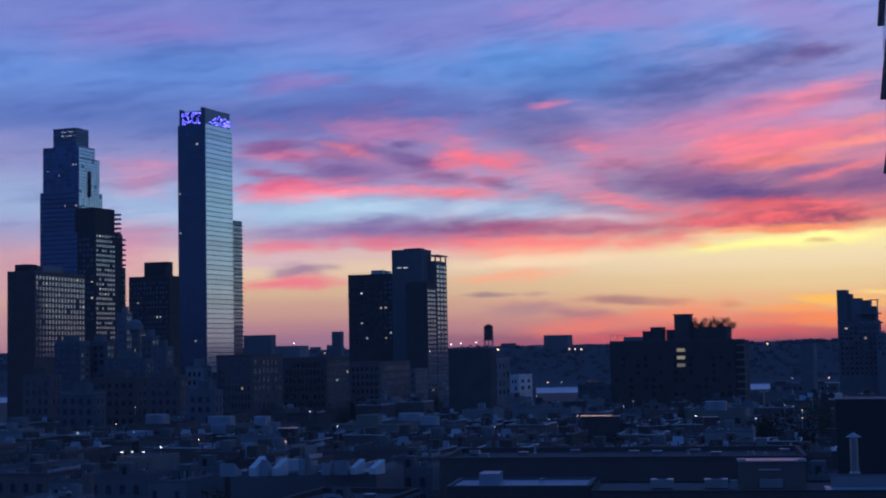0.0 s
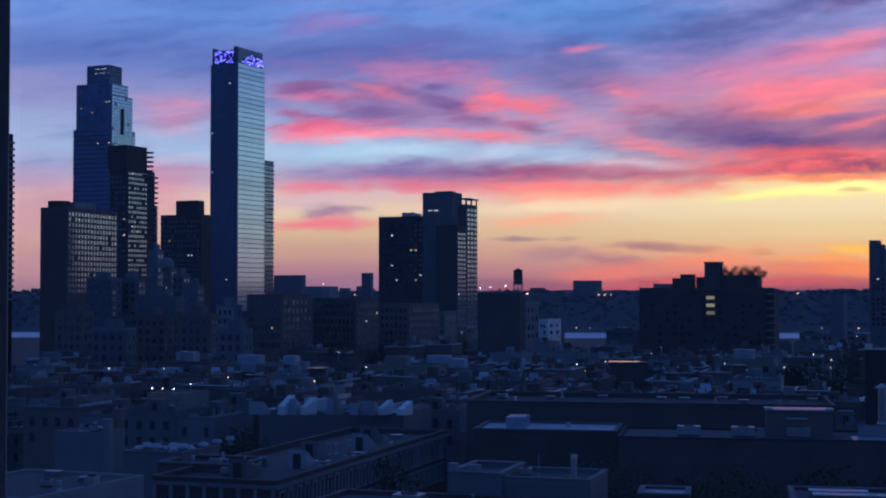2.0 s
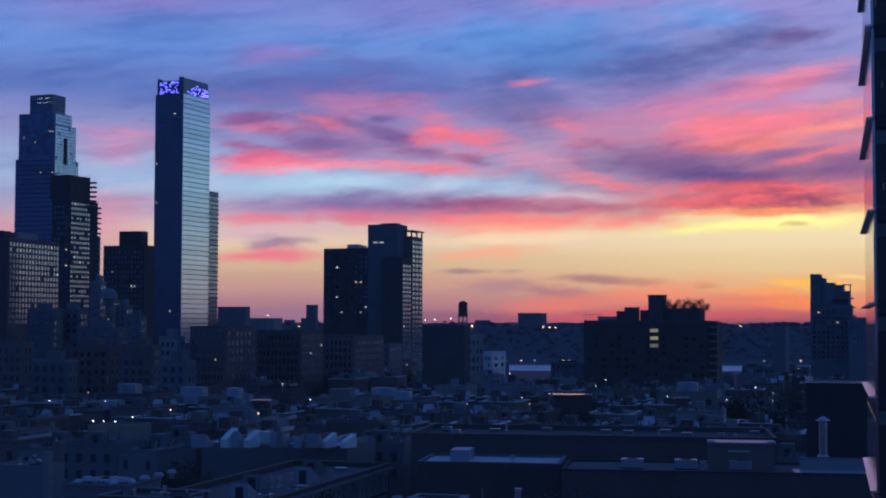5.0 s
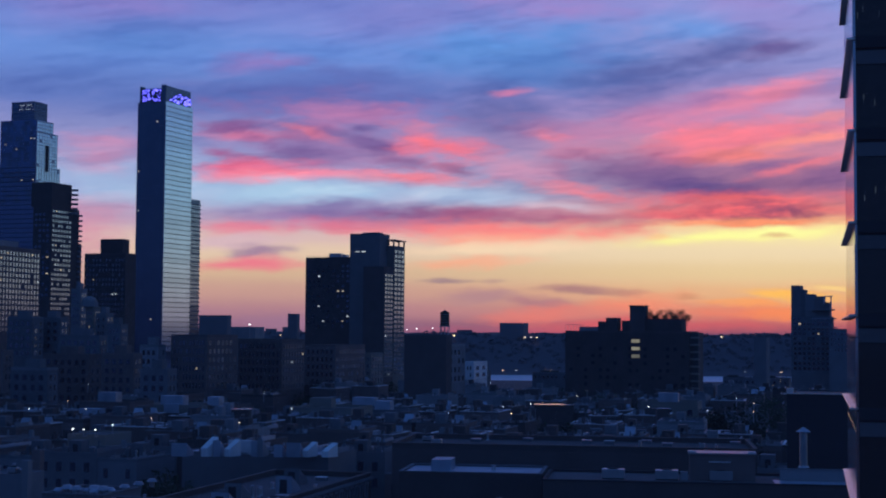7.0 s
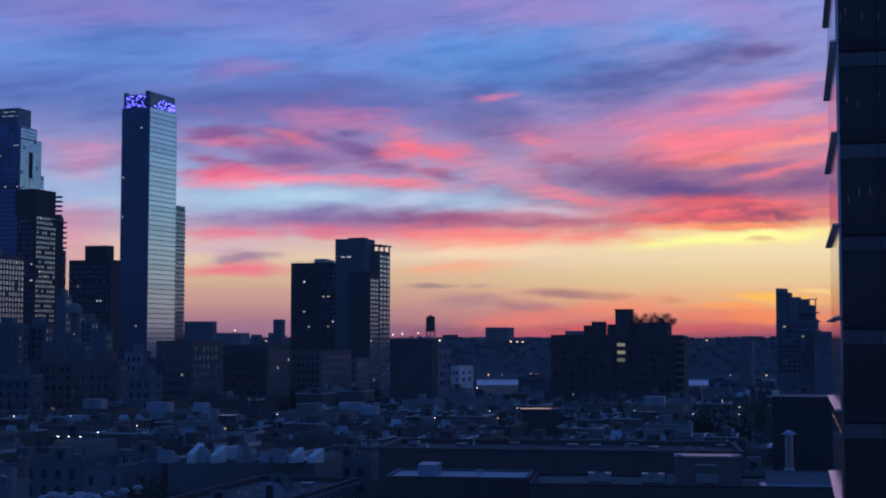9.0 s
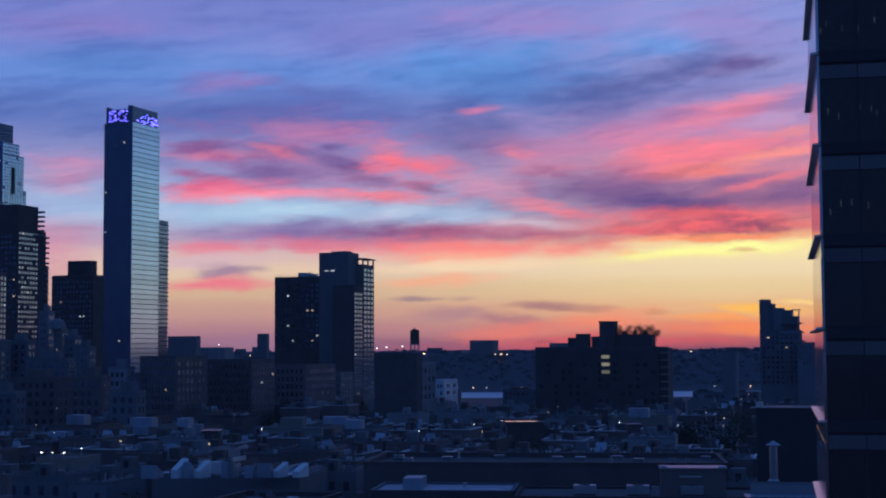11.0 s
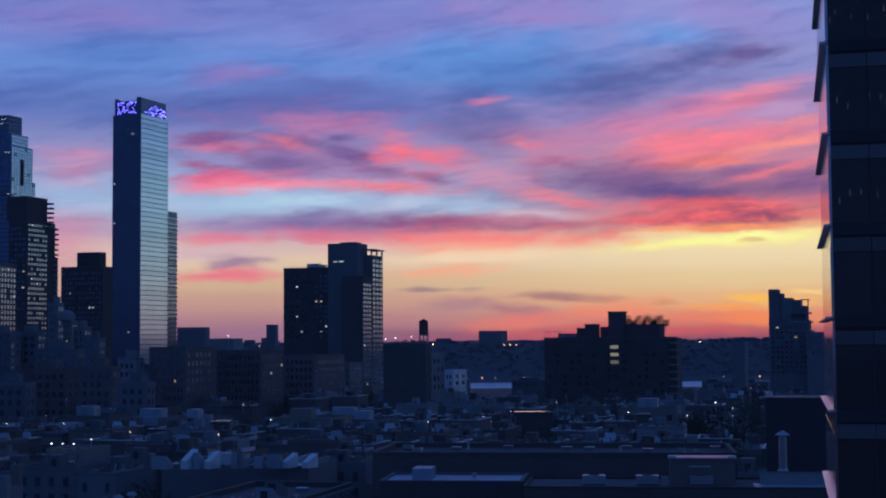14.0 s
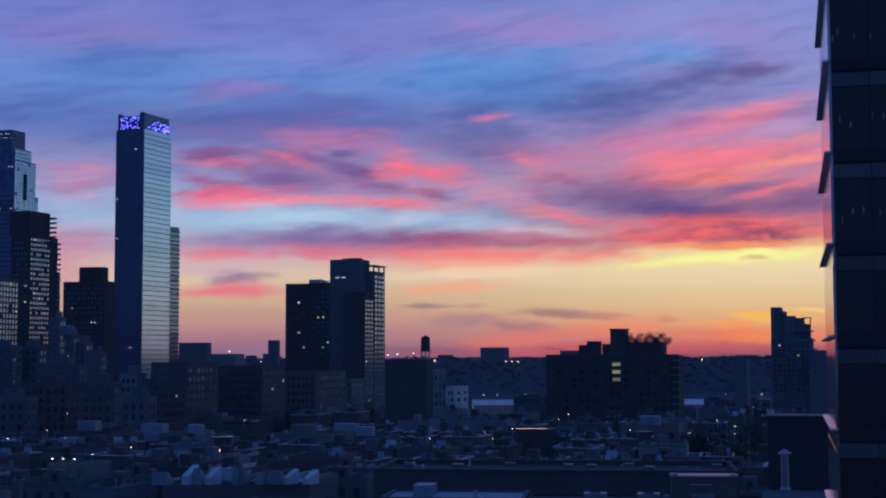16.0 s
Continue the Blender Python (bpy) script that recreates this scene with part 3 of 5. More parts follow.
# slab block with the window grid
x, y, L, W, top = -237.2, 755, 16.2, 52.7, 84.8
apt = block("apartment_block", x, y, L, W, top, M_BRICK, "pale brick apartment slab with a dense window grid", -14)
windows(apt, True, 0.8, W - 0.8, top - 46, top - 2.0, 16, 15, 0.0, (0.52, 0.66), M_PANE, 0.04, 0.97, M_BRICK, 0.12)
part("penthouse", bm_boxes([(-8, -1.5, W * 0.2, W * 0.6, top - 1, top + 3.2)]), M_CONC, apt)
part("bulkhead", bm_boxes([(-13, -4, 2, 9, top - 1, top + 3.6)]), M_BRICK2, apt)

# dark block beside the glass tower
x, y, L, W, top = -208.4, 950, 31.7, 12.5, 91.2
blk = block("dark_block", x, y, L, W, top, M_BRICK2, "dark brick block with a roof bulkhead")
part("bulkhead", bm_boxes([(-L * 0.66, -L * 0.12, 2, 10, top - 1, top + 9.5)]), M_BRICK2, blk)
windows(blk, False, -L + 1, -1, top - 48, top - 3, 12, 14, 0.0, (0.4, 0.5), M_GLASS_DARK, 0.1, 0.8)

# far slab at the edge of the view
x, y, L, W, top = -251.3, 700, 22.5, 5.9, 118.1
edge = block("edge_tower", x, y, L, W, top, M_DARK, "dark tower with a column of pale balconies")
slab = mesh_of("balcony", bm_boxes([(-0.2, 0.9, 0.8, 2.6, 0, 1.2)]), M_CONC)
for k in range(26):
    for q in range(3):
        piece("balcony", slab, edge, (0, q * W / 3.2, top - 5 - k * 3.1))

# middle pair of towers
x, y, L, W, top = -36.2, 880, 52.1, 3.6, 86.3
left = block("brick_tower", x, y, L, 24, top, M_BRICK2, "dark brick apartment tower with scattered lit windows")
windows(left, False, -L + 1, -L * 0.42, top - 44, top - 4, 9, 13, 0.0, (0.5, 0.5), M_GLASS_DARK, 0.22, 0.7)
part("roof_plant", bm_boxes([(-L + 14, -L + 22, 4, 9, top - 1, top + 2.6), (-L + 23, -L + 26, 4, 8, top - 1, top + 1.8)]), M_METAL, left)
rail = [(-L + 0.2, -L * 0.5, 0.2, 0.3, top + 0.9, top + 1.0)] + [(-L + 0.2 + k * 2, -L + 0.3 + k * 2, 0.2, 0.3, top, top + 1.0) for k in range(12)]
part("rail", bm_boxes(rail), M_METAL, left)
x, y, L, W, top = -38.3, 872, 19.4, 13.6, 100.0
mid = block("grey_core_tower", x, y, L, 16, top, M_GREY, "plain grey tower core rising over its neighbours")
part("roof_lip", bm_boxes([(-L * 0.6, -1, 1, 8, top, top + 0.7)]), M_GREY, mid)
lamp = mesh_of("lit_window", bm_boxes([(-1.3, 1.3, -0.1, 0.1, -0.35, 0.35)]), M_LITW)
piece("lit_window", lamp, mid, (-L + 5, -0.1, top - 11))
piece("lit_window", lamp, mid, (-L + 9, -0.1, top - 11))
x, y, L, W, top = -34.8, 860, 13.5, 14.4, 79.5
fr = block("stair_tower", x, y, L, W, top, M_BRICK2, "dark brick tower with a pale window grid on one side")
windows(fr, True, 0.6, W - 0.4, 14, top - 4, 3, 24, 0.0, (0.68, 0.55), M_PANE, 0.03, 1, M_TAN, 0.12)
x, y, L, W, top = -29.9, 882, 9.7, 17.9, 93.2
fr2 = block("corner_tower", x, y, L, W, top, M_TAN, "slim tower with an open crown frame and window grid")
windows(fr2, True, 0.6, W - 0.4, 14, top - 2, 3, 27, 0.0, (0.68, 0.6), M_PANE, 0.03, 1, M_TAN, 0.12)
part("crown_frame", bm_boxes([(-6, 0.9, -0.5, W + 0.8, top + 3.2, top + 3.8)] + [(-0.8, 0, q * (W - 0.8) / 2, q * (W - 0.8) / 2 + 0.8, top - 0.5, top + 3.2) for q in range(3)]), M_TAN, fr2)

# ---- middle distance ----
def flat_block(p, mat, label, name="brick_building", rows=0, cols=(0, 0), turn=-20, roof=None, lit=0.03, pane=None):
    x, y, L, W, top = p
    b = block(name, x, y, L, W, top, mat, label, turn, roof=roof)
    if rows:
        h = rows * 3.3
        # front panes darker than the side ones, as reflected sky differs; put into the colour
        windows(b, False, -L + 0.8, -0.8, top - h - 1.5, top - 1.5, cols[0], rows, 0.0, (0.5, 0.55), pane or M_GLASS_DARK, lit, 0.9)
        if cols[1]:
            windows(b, True, 0.8, max(W, 6) - 0.8, top - h - 1.5, top - 1.5, cols[1], rows, 0.0, (0.5, 0.55), M_PANE_DIM, lit, 0.9, mat, 0.11)
    return b


flat_block((-90.9, 560, 15.8, 25.0, 38.8), M_BRICK, "brown brick loft block with a flat roof", rows=6, cols=(10, 7))
flat_block((-66.5, 600, 20.3, 22.3, 37.2), M_BRICK, "brown brick loft block with rows of small panes", rows=6, cols=(10, 8))
flat_block((-47.2, 640, 14.9, 33.8, 34.6), M_BRICK, "brown loft block with a pale side wall", rows=6, cols=(6, 10))
flat_block((-34.5, 700, 3.0, 15.8, 30.3), M_TAN, "low tan block beside the towers", rows=6, cols=(2, 4))
flat_block((-208.3, 1400, 30.6, 9.2, 55.9), M_FAR, "plain grey block far off", "far_block")
flat_block((-161.5, 1250, 23.2, 17.1, 44.4), M_CONC, "low pale hall with a sloping roof", "far_hall", roof=M_SILVER)
flat_block((-145.7, 1450, 10.1, 6.5, 58.5), M_FAR, "small grey tower far off", "far_tower")
for p in ((31.7, 1000, 26.4, 2.5, 14.5), (85.0, 980, 25.2, 5.9, 14.1), (175.5, 990, 8.0, 6.5, 12.2), (199.3, 960, 13.6, 10.1, 12.5), (224.7, 940, 29.2, 12.4, 12.6), (162.4, 960, 14.1, 4.0, 12.8)):
    b = flat_block(p, M_GREY, "long low river shed with a flat roof", "river_shed", rows=1, cols=(8, 0), lit=0.08)
    part("roof_lantern", bm_boxes([(-p[2] * 0.8, -p[2] * 0.3, 2, 5, p[4] - 0.9, p[4] + 1.2)]), M_BRICK2, b)
flat_block((136.7, 2450, 41.9, 29.9, 58.2), M_FAR, "grey slab block on the far ridge", "far_block")
flat_block((1.5, 540, 16.9, 1.2, 39.5), M_BRICK2, "dark windowless brick wall block")
flat_block((2.3, 545, 0.9, 19.4, 35.9), M_CONC, "pale banded loft block", rows=4, cols=(1, 4))
flat_block((15.2, 700, 4.6, 20.8, 26.4), M_WHITE, "small white rendered house", "white_house", rows=2, cols=(2, 2))

# stepped block with planting
x, y, L, W, top = 102.1, 600, 52.9, 21.0, 41.5
stepped = block("stepped_block", x, y, L, 24, top, M_BRICK2, "dark stepped apartment block with roof bulkheads")
part("bulkhead", bm_boxes([(-L * 0.743, -L * 0.68, 3, 9, top - 1, top + 4.0)]), M_BRICK2, stepped)
part("bulkhead", bm_boxes([(-L * 0.678, -L * 0.585, 3, 10, top - 1, top + 5.6)]), M_BRICK2, stepped)
part("bulkhead", bm_boxes([(-L * 0.55, -L * 0.482, 3, 9, top - 1, top + 4.4)]), M_BRICK2, stepped)
part("lift_tower", bm_boxes([(-L * 0.48, -L * 0.36, 2, 9, top - 1, top + 10.4), (-L * 0.49, -L * 0.35, 1.8, 9.2, top + 10.4, top + 10.8)]), M_BRICK2, stepped)
part("roof_storey", bm_boxes([(-L * 0.36, -L * 0.07, 3, 14, top - 1, top + 5.2)]), M_BRICK2, stepped)
bars = [(-L * (1.0 - 0.03 * k), -L * (1.0 - 0.03 * k) + 0.12, 1, 1.12, top - 0.5, top + 2.6) for k in range(6)] + [(-L, -L * 0.84, 1, 1.12, top + 2.5, top + 2.62)]
tagged(part("roof_scaffold", bm_boxes(bars), M_METAL, stepped), kind="stuff")
lamp = mesh_of("lit_window", bm_boxes([(-1.7, 1.7, -0.1, 0.1, -0.7, 0.7)]), material("stair_glow", (0.3, 0.3, 0.2), 0.5, glow=(0.95, 0.85, 0.55), power=0.18))
for k in range(3):
    piece("lit_window", lamp, stepped, (-L * 0.425, -0.08, top - 4.2 - k * 3.15))
windows(stepped, False, -L + 1, -1, top - 24, top - 6, 16, 6, 0.0, (0.45, 0.5), M_DARK, 0.0, 0.35)
part("side_slab", bm_boxes([(0, 3.4, 2, 14, 0, top - 0.5)]), M_BRICK2, stepped)
for k in range(8):
    part("balcony", bm_boxes([(0.2, 4.0, 1.2, 2.0, top - 3 - 3 * k, top - 2.2 - 3 * k)]), M_TAN, stepped)

# terraced tower of the right
x, y, L, W, top = 241.6, 900, 24.5, 7.9, 64.1
ter = block("terraced_tower", x, y, L, 18, top - 12, M_GREY, "terraced tower stepping down with railed decks")
for a0, a1, hh in ((1.0, 0.76, 8.0), (0.76, 0.65, 5.4), (0.65, 0.42, 2.6), (0.42, 0.2, 1.2)):
    part("tower_tier", bm_boxes([(-L * a0, -L * a1, 1 + 3 * (1 - a0), 16, top - 12.5, top + hh - 0.6)]), M_GREY, ter)
part("tower_tier", bm_boxes([(-L * 0.4, -L * 0.06, 3, 15, top - 12.5, top - 3.2)]), M_GREY, ter)
part("pergola", bm_boxes([(-L * 0.2, 0.4, 2, 9, top + 0.4, top + 0.9), (-L * 0.03, 0, 2.2, 2.8, top - 13, top + 0.4), (-L * 0.2, -L * 0.17, 2.2, 2.8, top - 4, top + 0.4)]), M_METAL, ter)
for k in range(3):
    part("deck", bm_boxes([(-L * 0.5, 1.2 + k * 0.9, -0.5, 9, top - 8.2 - k * 5.6, top - 7.4 - k * 5.6)]), M_CONC, ter)
windows(ter, False, -L + 1, -1, top - 46, top - 12, 8, 11, 0.0, (0.7, 0.6), M_GLASS_DARK, 0.04, 0.9)
flat_block((265.6, 880, 30.1, 12.0, 44.4), M_GREY, "wide dark base block beside the terraced tower", "base_block", rows=4, cols=(14, 0), lit=0.06)
flat_block((169.8, 760, 6.5, 13.7, 39.3), M_GREY, "narrow pale-sided block near the river", "narrow_block")

# stepped masonry cluster
for p in ((-175.2, 700, 5.2, 5.8, 60.3), (-166.2, 690, 4.5, 2.9, 51.5), (-157.9, 680, 5.6, 6.8, 48.5), (-174.2, 660, 11.8, 6.7, 46.1), (-142.1, 640, 7.0, 5.5, 43.1),
          (-183.9, 650, 13.5, 8.6, 46.2), (-109.8, 560, 8.1, 5.9, 34.8), (-141.8, 600, 20.1, 5.9, 38.2), (-131.4, 540, 20.2, 8.3, 31.3), (-110.6, 520, 13.3, 4.6, 32.1),
          (-157.4, 520, 12.4, 4.6, 33.0), (-88.9, 470, 10.2, 2.9, 27.9), (-127.8, 470, 14.2, 3.8, 27.9)):
    rg = random.Random(int(p[0] * 10))
    m = rg.choice((M_GREY, M_CONC, M_TAN, M_BRICK, M_GREY))
    b = flat_block(p, m, "grey masonry block of a stepped cluster", "masonry_block", rows=5, cols=(max(3, int(p[2] / 3)), max(2, int(p[3] / 5))), lit=0.03)
    part("bulkhead", bm_boxes([(-p[2] * 0.7, -p[2] * 0.3, 2, min(6, max(p[3], 6) - 1), p[4] - 1, p[4] + 2.8)]), m, b)
dome = thing("roof_dome", -168.93, 693, 51.53, 0, "pale ribbed dome on a drum atop masonry", "dome")
part("drum", bm_cyl(4.0, 4.0, 2.2, 16), M_CONC, dome)
bm = bmesh.new()
bmesh.ops.create_uvsphere(bm, u_segments=16, v_segments=8, radius=3.8, matrix=Matrix.Translation((0, 0, 2.0)) @ Matrix.Diagonal((1, 1, 0.8, 1)))
part("cap", bm, M_CONC, dome)


# roof tank on its frame
def water_tank(x, y, z, r, h, leg):
    t = thing("water_tank", x, y, z, 10, "round cedar water tank on a steel roof frame", "water tank")
    for sx in (-1, 1):
        for sy in (-1, 1):
            bm = bmesh.new()
            bmesh.ops.create_cone(bm, cap_ends=True, segments=6, radius1=0.16, radius2=0.16, depth=leg, matrix=Matrix.Translation((sx * r * 0.8, sy * r * 0.8, leg / 2)) @ Matrix.Rotation(0.08 * sx, 4, "Y"))
            part("leg", bm, M_METAL, t)
    part("cross_frame", bm_boxes([(-r, r, -r * 0.85, -r * 0.75, leg * 0.45, leg * 0.5), (-r, r, r * 0.75, r * 0.85, leg * 0.45, leg * 0.5), (-r * 1.05, r * 1.05, -r, r, leg - 0.3, leg)]), M_METAL, t)
    tank = part("tank", bm_cyl(r, r * 0.97, h, 18, (0, 0, leg)), M_WOOD, t)
    for k in range(5):
        part("hoop", bm_cyl(r * 1.02, r * 1.02, 0.09, 18, (0, 0, leg + 0.3 + k * h / 5)), M_METAL, tank)
    part("roof_cone", bm_cyl(r * 1.08, 0.1, r * 0.55, 18, (0, 0, leg + h)), M_DARK, tank)
    part("riser", bm_cyl(0.25, 0.25, leg, 8), M_METAL, t)
    return t


water_tank(0.88, 545, 39.32, 1.75, 5.0, 3.4)


# mid-rise blocks behind the low roofs
rg = random.Random(21)
for k in range(30):
    dist = rg.uniform(400, 640)
    u = rg.uniform(-0.36, -0.10) if k % 3 else rg.uniform(-0.1, 0.3)
    w, dp, h = rg.uniform(9, 22), rg.uniform(12, 20), 40 - dist * rg.uniform(0.042, 0.062)
    m = rg.choice((M_GREY, M_BRICK, M_BRICK2, M_TAN, M_BRICK2))
    b = flat_block((u * dist, dist, w, dp, h), m, "plain mid-rise block with a flat roof and bulkhead", "midrise_block", rows=3, cols=(max(2, int(w / 3.4)), 3), turn=-15, lit=0.02)
    part("bulkhead", bm_boxes([(-w * 0.7, -w * 0.35, 2, 6, h - 1, h + 2.6)]), rg.choice((m, M_GREY, M_SILVER)), b)

# ---- near roofs ----
def coping(root, L, W, h, mat, t=0.5, lip=0.12):
    """A pale cap on the parapet, proud of the wall."""
    part("coping", bm_boxes([(-L - lip, lip, -lip, t, h, h + 0.14), (-L - lip, lip, W - t, W + lip, h, h + 0.14),
                             (-L - lip, -L + t, t, W - t, h, h + 0.14), (-t, lip, t, W - t, h, h + 0.14)]), mat, root)


def local(root, x, y, z=0.0):
    return root.matrix_basis @ Vector((x, y, z))


def stair_wedge(x, y, z, w, d, h, turn, mat, door=True):
    """A stair bulkhead with a sloping roof."""
    f, r = (h, h * 0.25) if mat is not M_WHITE else (h * 0.45, h)
    t = thing("stair_bulkhead", x, y, z, turn, "pale stair bulkhead with a sloping roof on a flat roof", "roof bulkhead")
    bm = bmesh.new()
    lo = [bm.verts.new(p) for p in ((0, 0, 0), (w, 0, 0), (w, d, 0), (0, d, 0))]
    hi = [bm.verts.new(p) for p in ((0, 0, f), (w, 0, f), (w, d, r), (0, d, r))]
    bm.faces.new(lo[::-1]), bm.faces.new(hi)
    for i in range(4):
        bm.faces.new((lo[i], lo[(i + 1) % 4], hi[(i + 1) % 4], hi[i]))
    shell = part("shell", bm, mat, t)
    if door:
        part("door", bm_boxes([(w * 0.25, w * 0.7, -0.06, 0.0, 0.05, h * 0.8)]), M_DARK, shell)
    return t


def vent_pipe(x, y, z, r, h, label="galvanised roof flue with a flat lid", cone=False):
    t = thing("roof_flue", x, y, z, 0, label, "flue")
    pipe = part("pipe", bm_cyl(r, r, h, 12), M_METAL, t)
    part("collar", bm_cyl(r * 1.5, r * 1.1, 0.25, 12), M_METAL, pipe)
    part("cap", bm_cyl(r * 1.9, r * 0.2, r * 1.1, 12, (0, 0, h + 0.15)) if cone else bm_cyl(r * 1.25, r * 1.2, 0.16, 12, (0, 0, h + 0.12)), M_SILVER, pipe)
    part("stay", bm_boxes([(-0.03, 0.03, -r, r, h, h + 0.2)]), M_METAL, pipe)
    return t


def ventilator(x, y, z, s=1.0):
    t = thing("roof_ventilator", x, y, z, 0, "round mushroom ventilator on a flat roof", "ventilator", "row of roof ventilators")
    neck = part("neck", bm_cyl(0.4 * s, 0.4 * s, 0.9 * s, 10), M_METAL, t)
    part("hood", bm_cyl(0.85 * s, 0.5 * s, 0.45 * s, 12, (0, 0, 0.85 * s)), M_SILVER, neck)
    return t


def ac_unit(x, y, z, turn, w=2.4, d=1.6, h=1.3):
    t = thing("air_conditioner", x, y, z, turn, "boxy grey air conditioner on a flat roof", "air conditioner")
    housing = part("housing", bm_boxes([(0, w, 0, d, 0.15, h)], 0.05), M_METAL, t)
    part("fan_ring", bm_cyl(d * 0.38, d * 0.38, 0.12, 14, (w / 2, d / 2, h)), M_DARK, housing)
    part("skid", bm_boxes([(0.1, w - 0.1, 0.1, 0.25, 0, 0.15), (0.1, w - 0.1, d - 0.25, d - 0.1, 0, 0.15)]), M_DARK, t)
    return t


# roof with the flue
x, y, L, W, top = 7.6, 150, 9.6, 6.0, 20.5
b = block("roof_house", x, y, L, 9, top, M_GREY, "grey rendered house with a flue on its flat roof", -15, parapet=0.5)
coping(b, L, 9, top, M_GREY)
vent_pipe(*local(b, -2.3, 2.6, top - 0.5), 0.33, 2.5)
p = local(b, -6.2, 3.0, top - 0.5)
mast = thing("roof_mast", p.x, p.y, p.z, 0, "thin steel mast on a flat roof", "mast")
part("pole", bm_cyl(0.06, 0.04, 2.6, 6), M_METAL, mast)
part("foot", bm_cyl(0.25, 0.2, 0.15, 8), M_DARK, mast)
ac_unit(*local(b, -8.6, 4, top - 0.38), -15, 1.2, 1.0, 0.9)
x, y, L, W, top = -1.6, 152, 5.8, 0.2, 20.9
b = block("roof_house", x, y, L, 10, top, M_GREY, "grey rendered house with a pale coped parapet", -15, parapet=0.7)
coping(b, L, 10, top, M_CONC)
part("chimney", bm_boxes([(-L, -L + 0.9, 0, 1.0, top, top + 0.9), (-L + 2.2, -L + 3.4, 0, 1.0, top, top + 0.8)]), M_CONC, b)
# low roof in front
x, y, L, W, top = -1.8, 138, 20.7, 1.0, 18.6
b = block("low_roof_house", x, y, L, 13, top, M_BRICK2, "low flat-roofed building with a felt roof", -15, parapet=0.5)
coping(b, L, 13, top, M_BRICK2)
ac_unit(*local(b, -12.5, 5, top - 0.38), -15, 3.0, 2.2, 1.3)
ac_unit(*local(b, -9.4, 2.5, top - 0.38), -15, 1.3, 1.0, 1.0)
ac_unit(*local(b, -8.0, 3.5, top - 0.38), -15, 0.9, 0.9, 0.8)

# long terrace with the window row
x, y, L, W, top = -27.6, 166, 16.0, 64.0, 18.1
b = block("terrace_house", x, y, L, W, top, M_BRICK2, "long brick terrace with pale window surrounds", -15, parapet=0.8)
coping(b, L, W, top, M_BRICK2)
part("cornice", bm_boxes([(0, 0.45, -0.45, W, top - 0.9, top - 0.5), (-L, 0, -0.45, 0, top - 0.9, top - 0.5)]), M_GREY, b)
for k in range(8):
    part("pilaster", bm_boxes([(-L + 0.2 + k * (L - 0.7) / 7, -L + 0.62 + k * (L - 0.7) / 7, -0.3, 0, 0, top - 0.9)]), M_CONC, b)
windows(b, False, -L + 0.5, -0.4, top - 11.5, top - 1.6, 7, 3, 0.0, (0.45, 0.6), M_GLASS_DARK, 0.0, 1)
frame_me = mesh_of("window_surround", bm_boxes([(0, 0.22, -0.75, -0.5, -1.2, 1.2), (0, 0.22, 0.5, 0.75, -1.2, 1.2), (0, 0.3, -0.85, 0.85, 1.2, 1.5), (0, 0.3, -0.85, 0.85, -1.4, -1.2)]), M_CONC)
pane_me = mesh_of("window_pane", bm_boxes([(0, 0.06, -0.5, 0.5, -1.2, 1.2)]), M_PANE)
for k in range(26):
    for r in range(2):
        at = (0.0, 1.4 + k * 2.4, top - 2.6 - r * 3.5)
        sur = piece("window_surround", frame_me, b, at)
        piece("window_pane", pane_me, sur, (0, 0, 0))
for k in range(5):
    q = local(b, -9 + (k % 2) * 3, 6 + 11 * k, top - 0.7)
    stair_wedge(q.x, q.y, q.z, 2.4, 3.4, 2.4, -15, M_SILVER if k % 2 else M_GREY)

# broad dark building
x, y, L, W, top = 49.0, 226, 57.5, -2.2, 22.3
b = block("warehouse", x, y, L, 22, top, M_BRICK2, "broad dark brick warehouse with a coped flat roof", -8, parapet=0.8)
coping(b, L, 22, top, M_BRICK2)
windows(b, False, -L + 2, -2, top - 14, top - 5, 16, 3, 0.0, (0.4, 0.5), M_GLASS_DARK, 0.0, 0.9)
x, y, L, W, top = 14.5, 211, 20.9, 2.4, 19.7
b = block("rear_extension", x, y, L, 12.5, top, M_BRICK2, "low rear extension with a silver-coated roof", -8, parapet=0.25, roof=M_SILVER)
coping(b, L, 12.5, top, M_GREY)
part("bulkhead", bm_boxes([(-L * 0.8, -L * 0.66, 4, 9, top - 0.2, top + 1.5)]), M_SILVER, b)
q = local(b, -7.6, 6, top - 0.1)
vent_pipe(q.x, q.y, q.z, 0.3, 0.5, "stubby roof vent with a pale cap")
x, y, L, W, top = 57.3, 196, 43.7, -1.0, 19.8
b = block("rear_extension", x, y, L, 15, top, M_BRICK2, "dark rear extension with a flat felt roof", -8, parapet=0.3)
coping(b, L, 15, top, M_DARK)
part("roof_coating", bm_boxes([(-L * 0.27, -0.6, 0.5, 8.5, top - 0.18, top - 0.14)]), M_SILVER, b, "silver coating over part of the roof")
q = local(b, -L * 0.535, 5.5, top - 0.2)
hut = thing("plant_room", q.x, q.y, q.z, -8, "grey rooftop plant room with bright metal trim", "plant room")
hut_body = part("body", bm_boxes([(0, 9.0, 0, 4.5, 0, 3.7)]), M_BRICK, hut)
part("roof_edge", bm_boxes([(-0.2, 9.2, -0.2, 4.7, 3.7, 3.9)]), M_METAL, hut_body)
part("light_bar", bm_boxes([(2.6, 5.6, -0.15, 0, 2.6, 2.75)]), M_WHITE, hut_body)
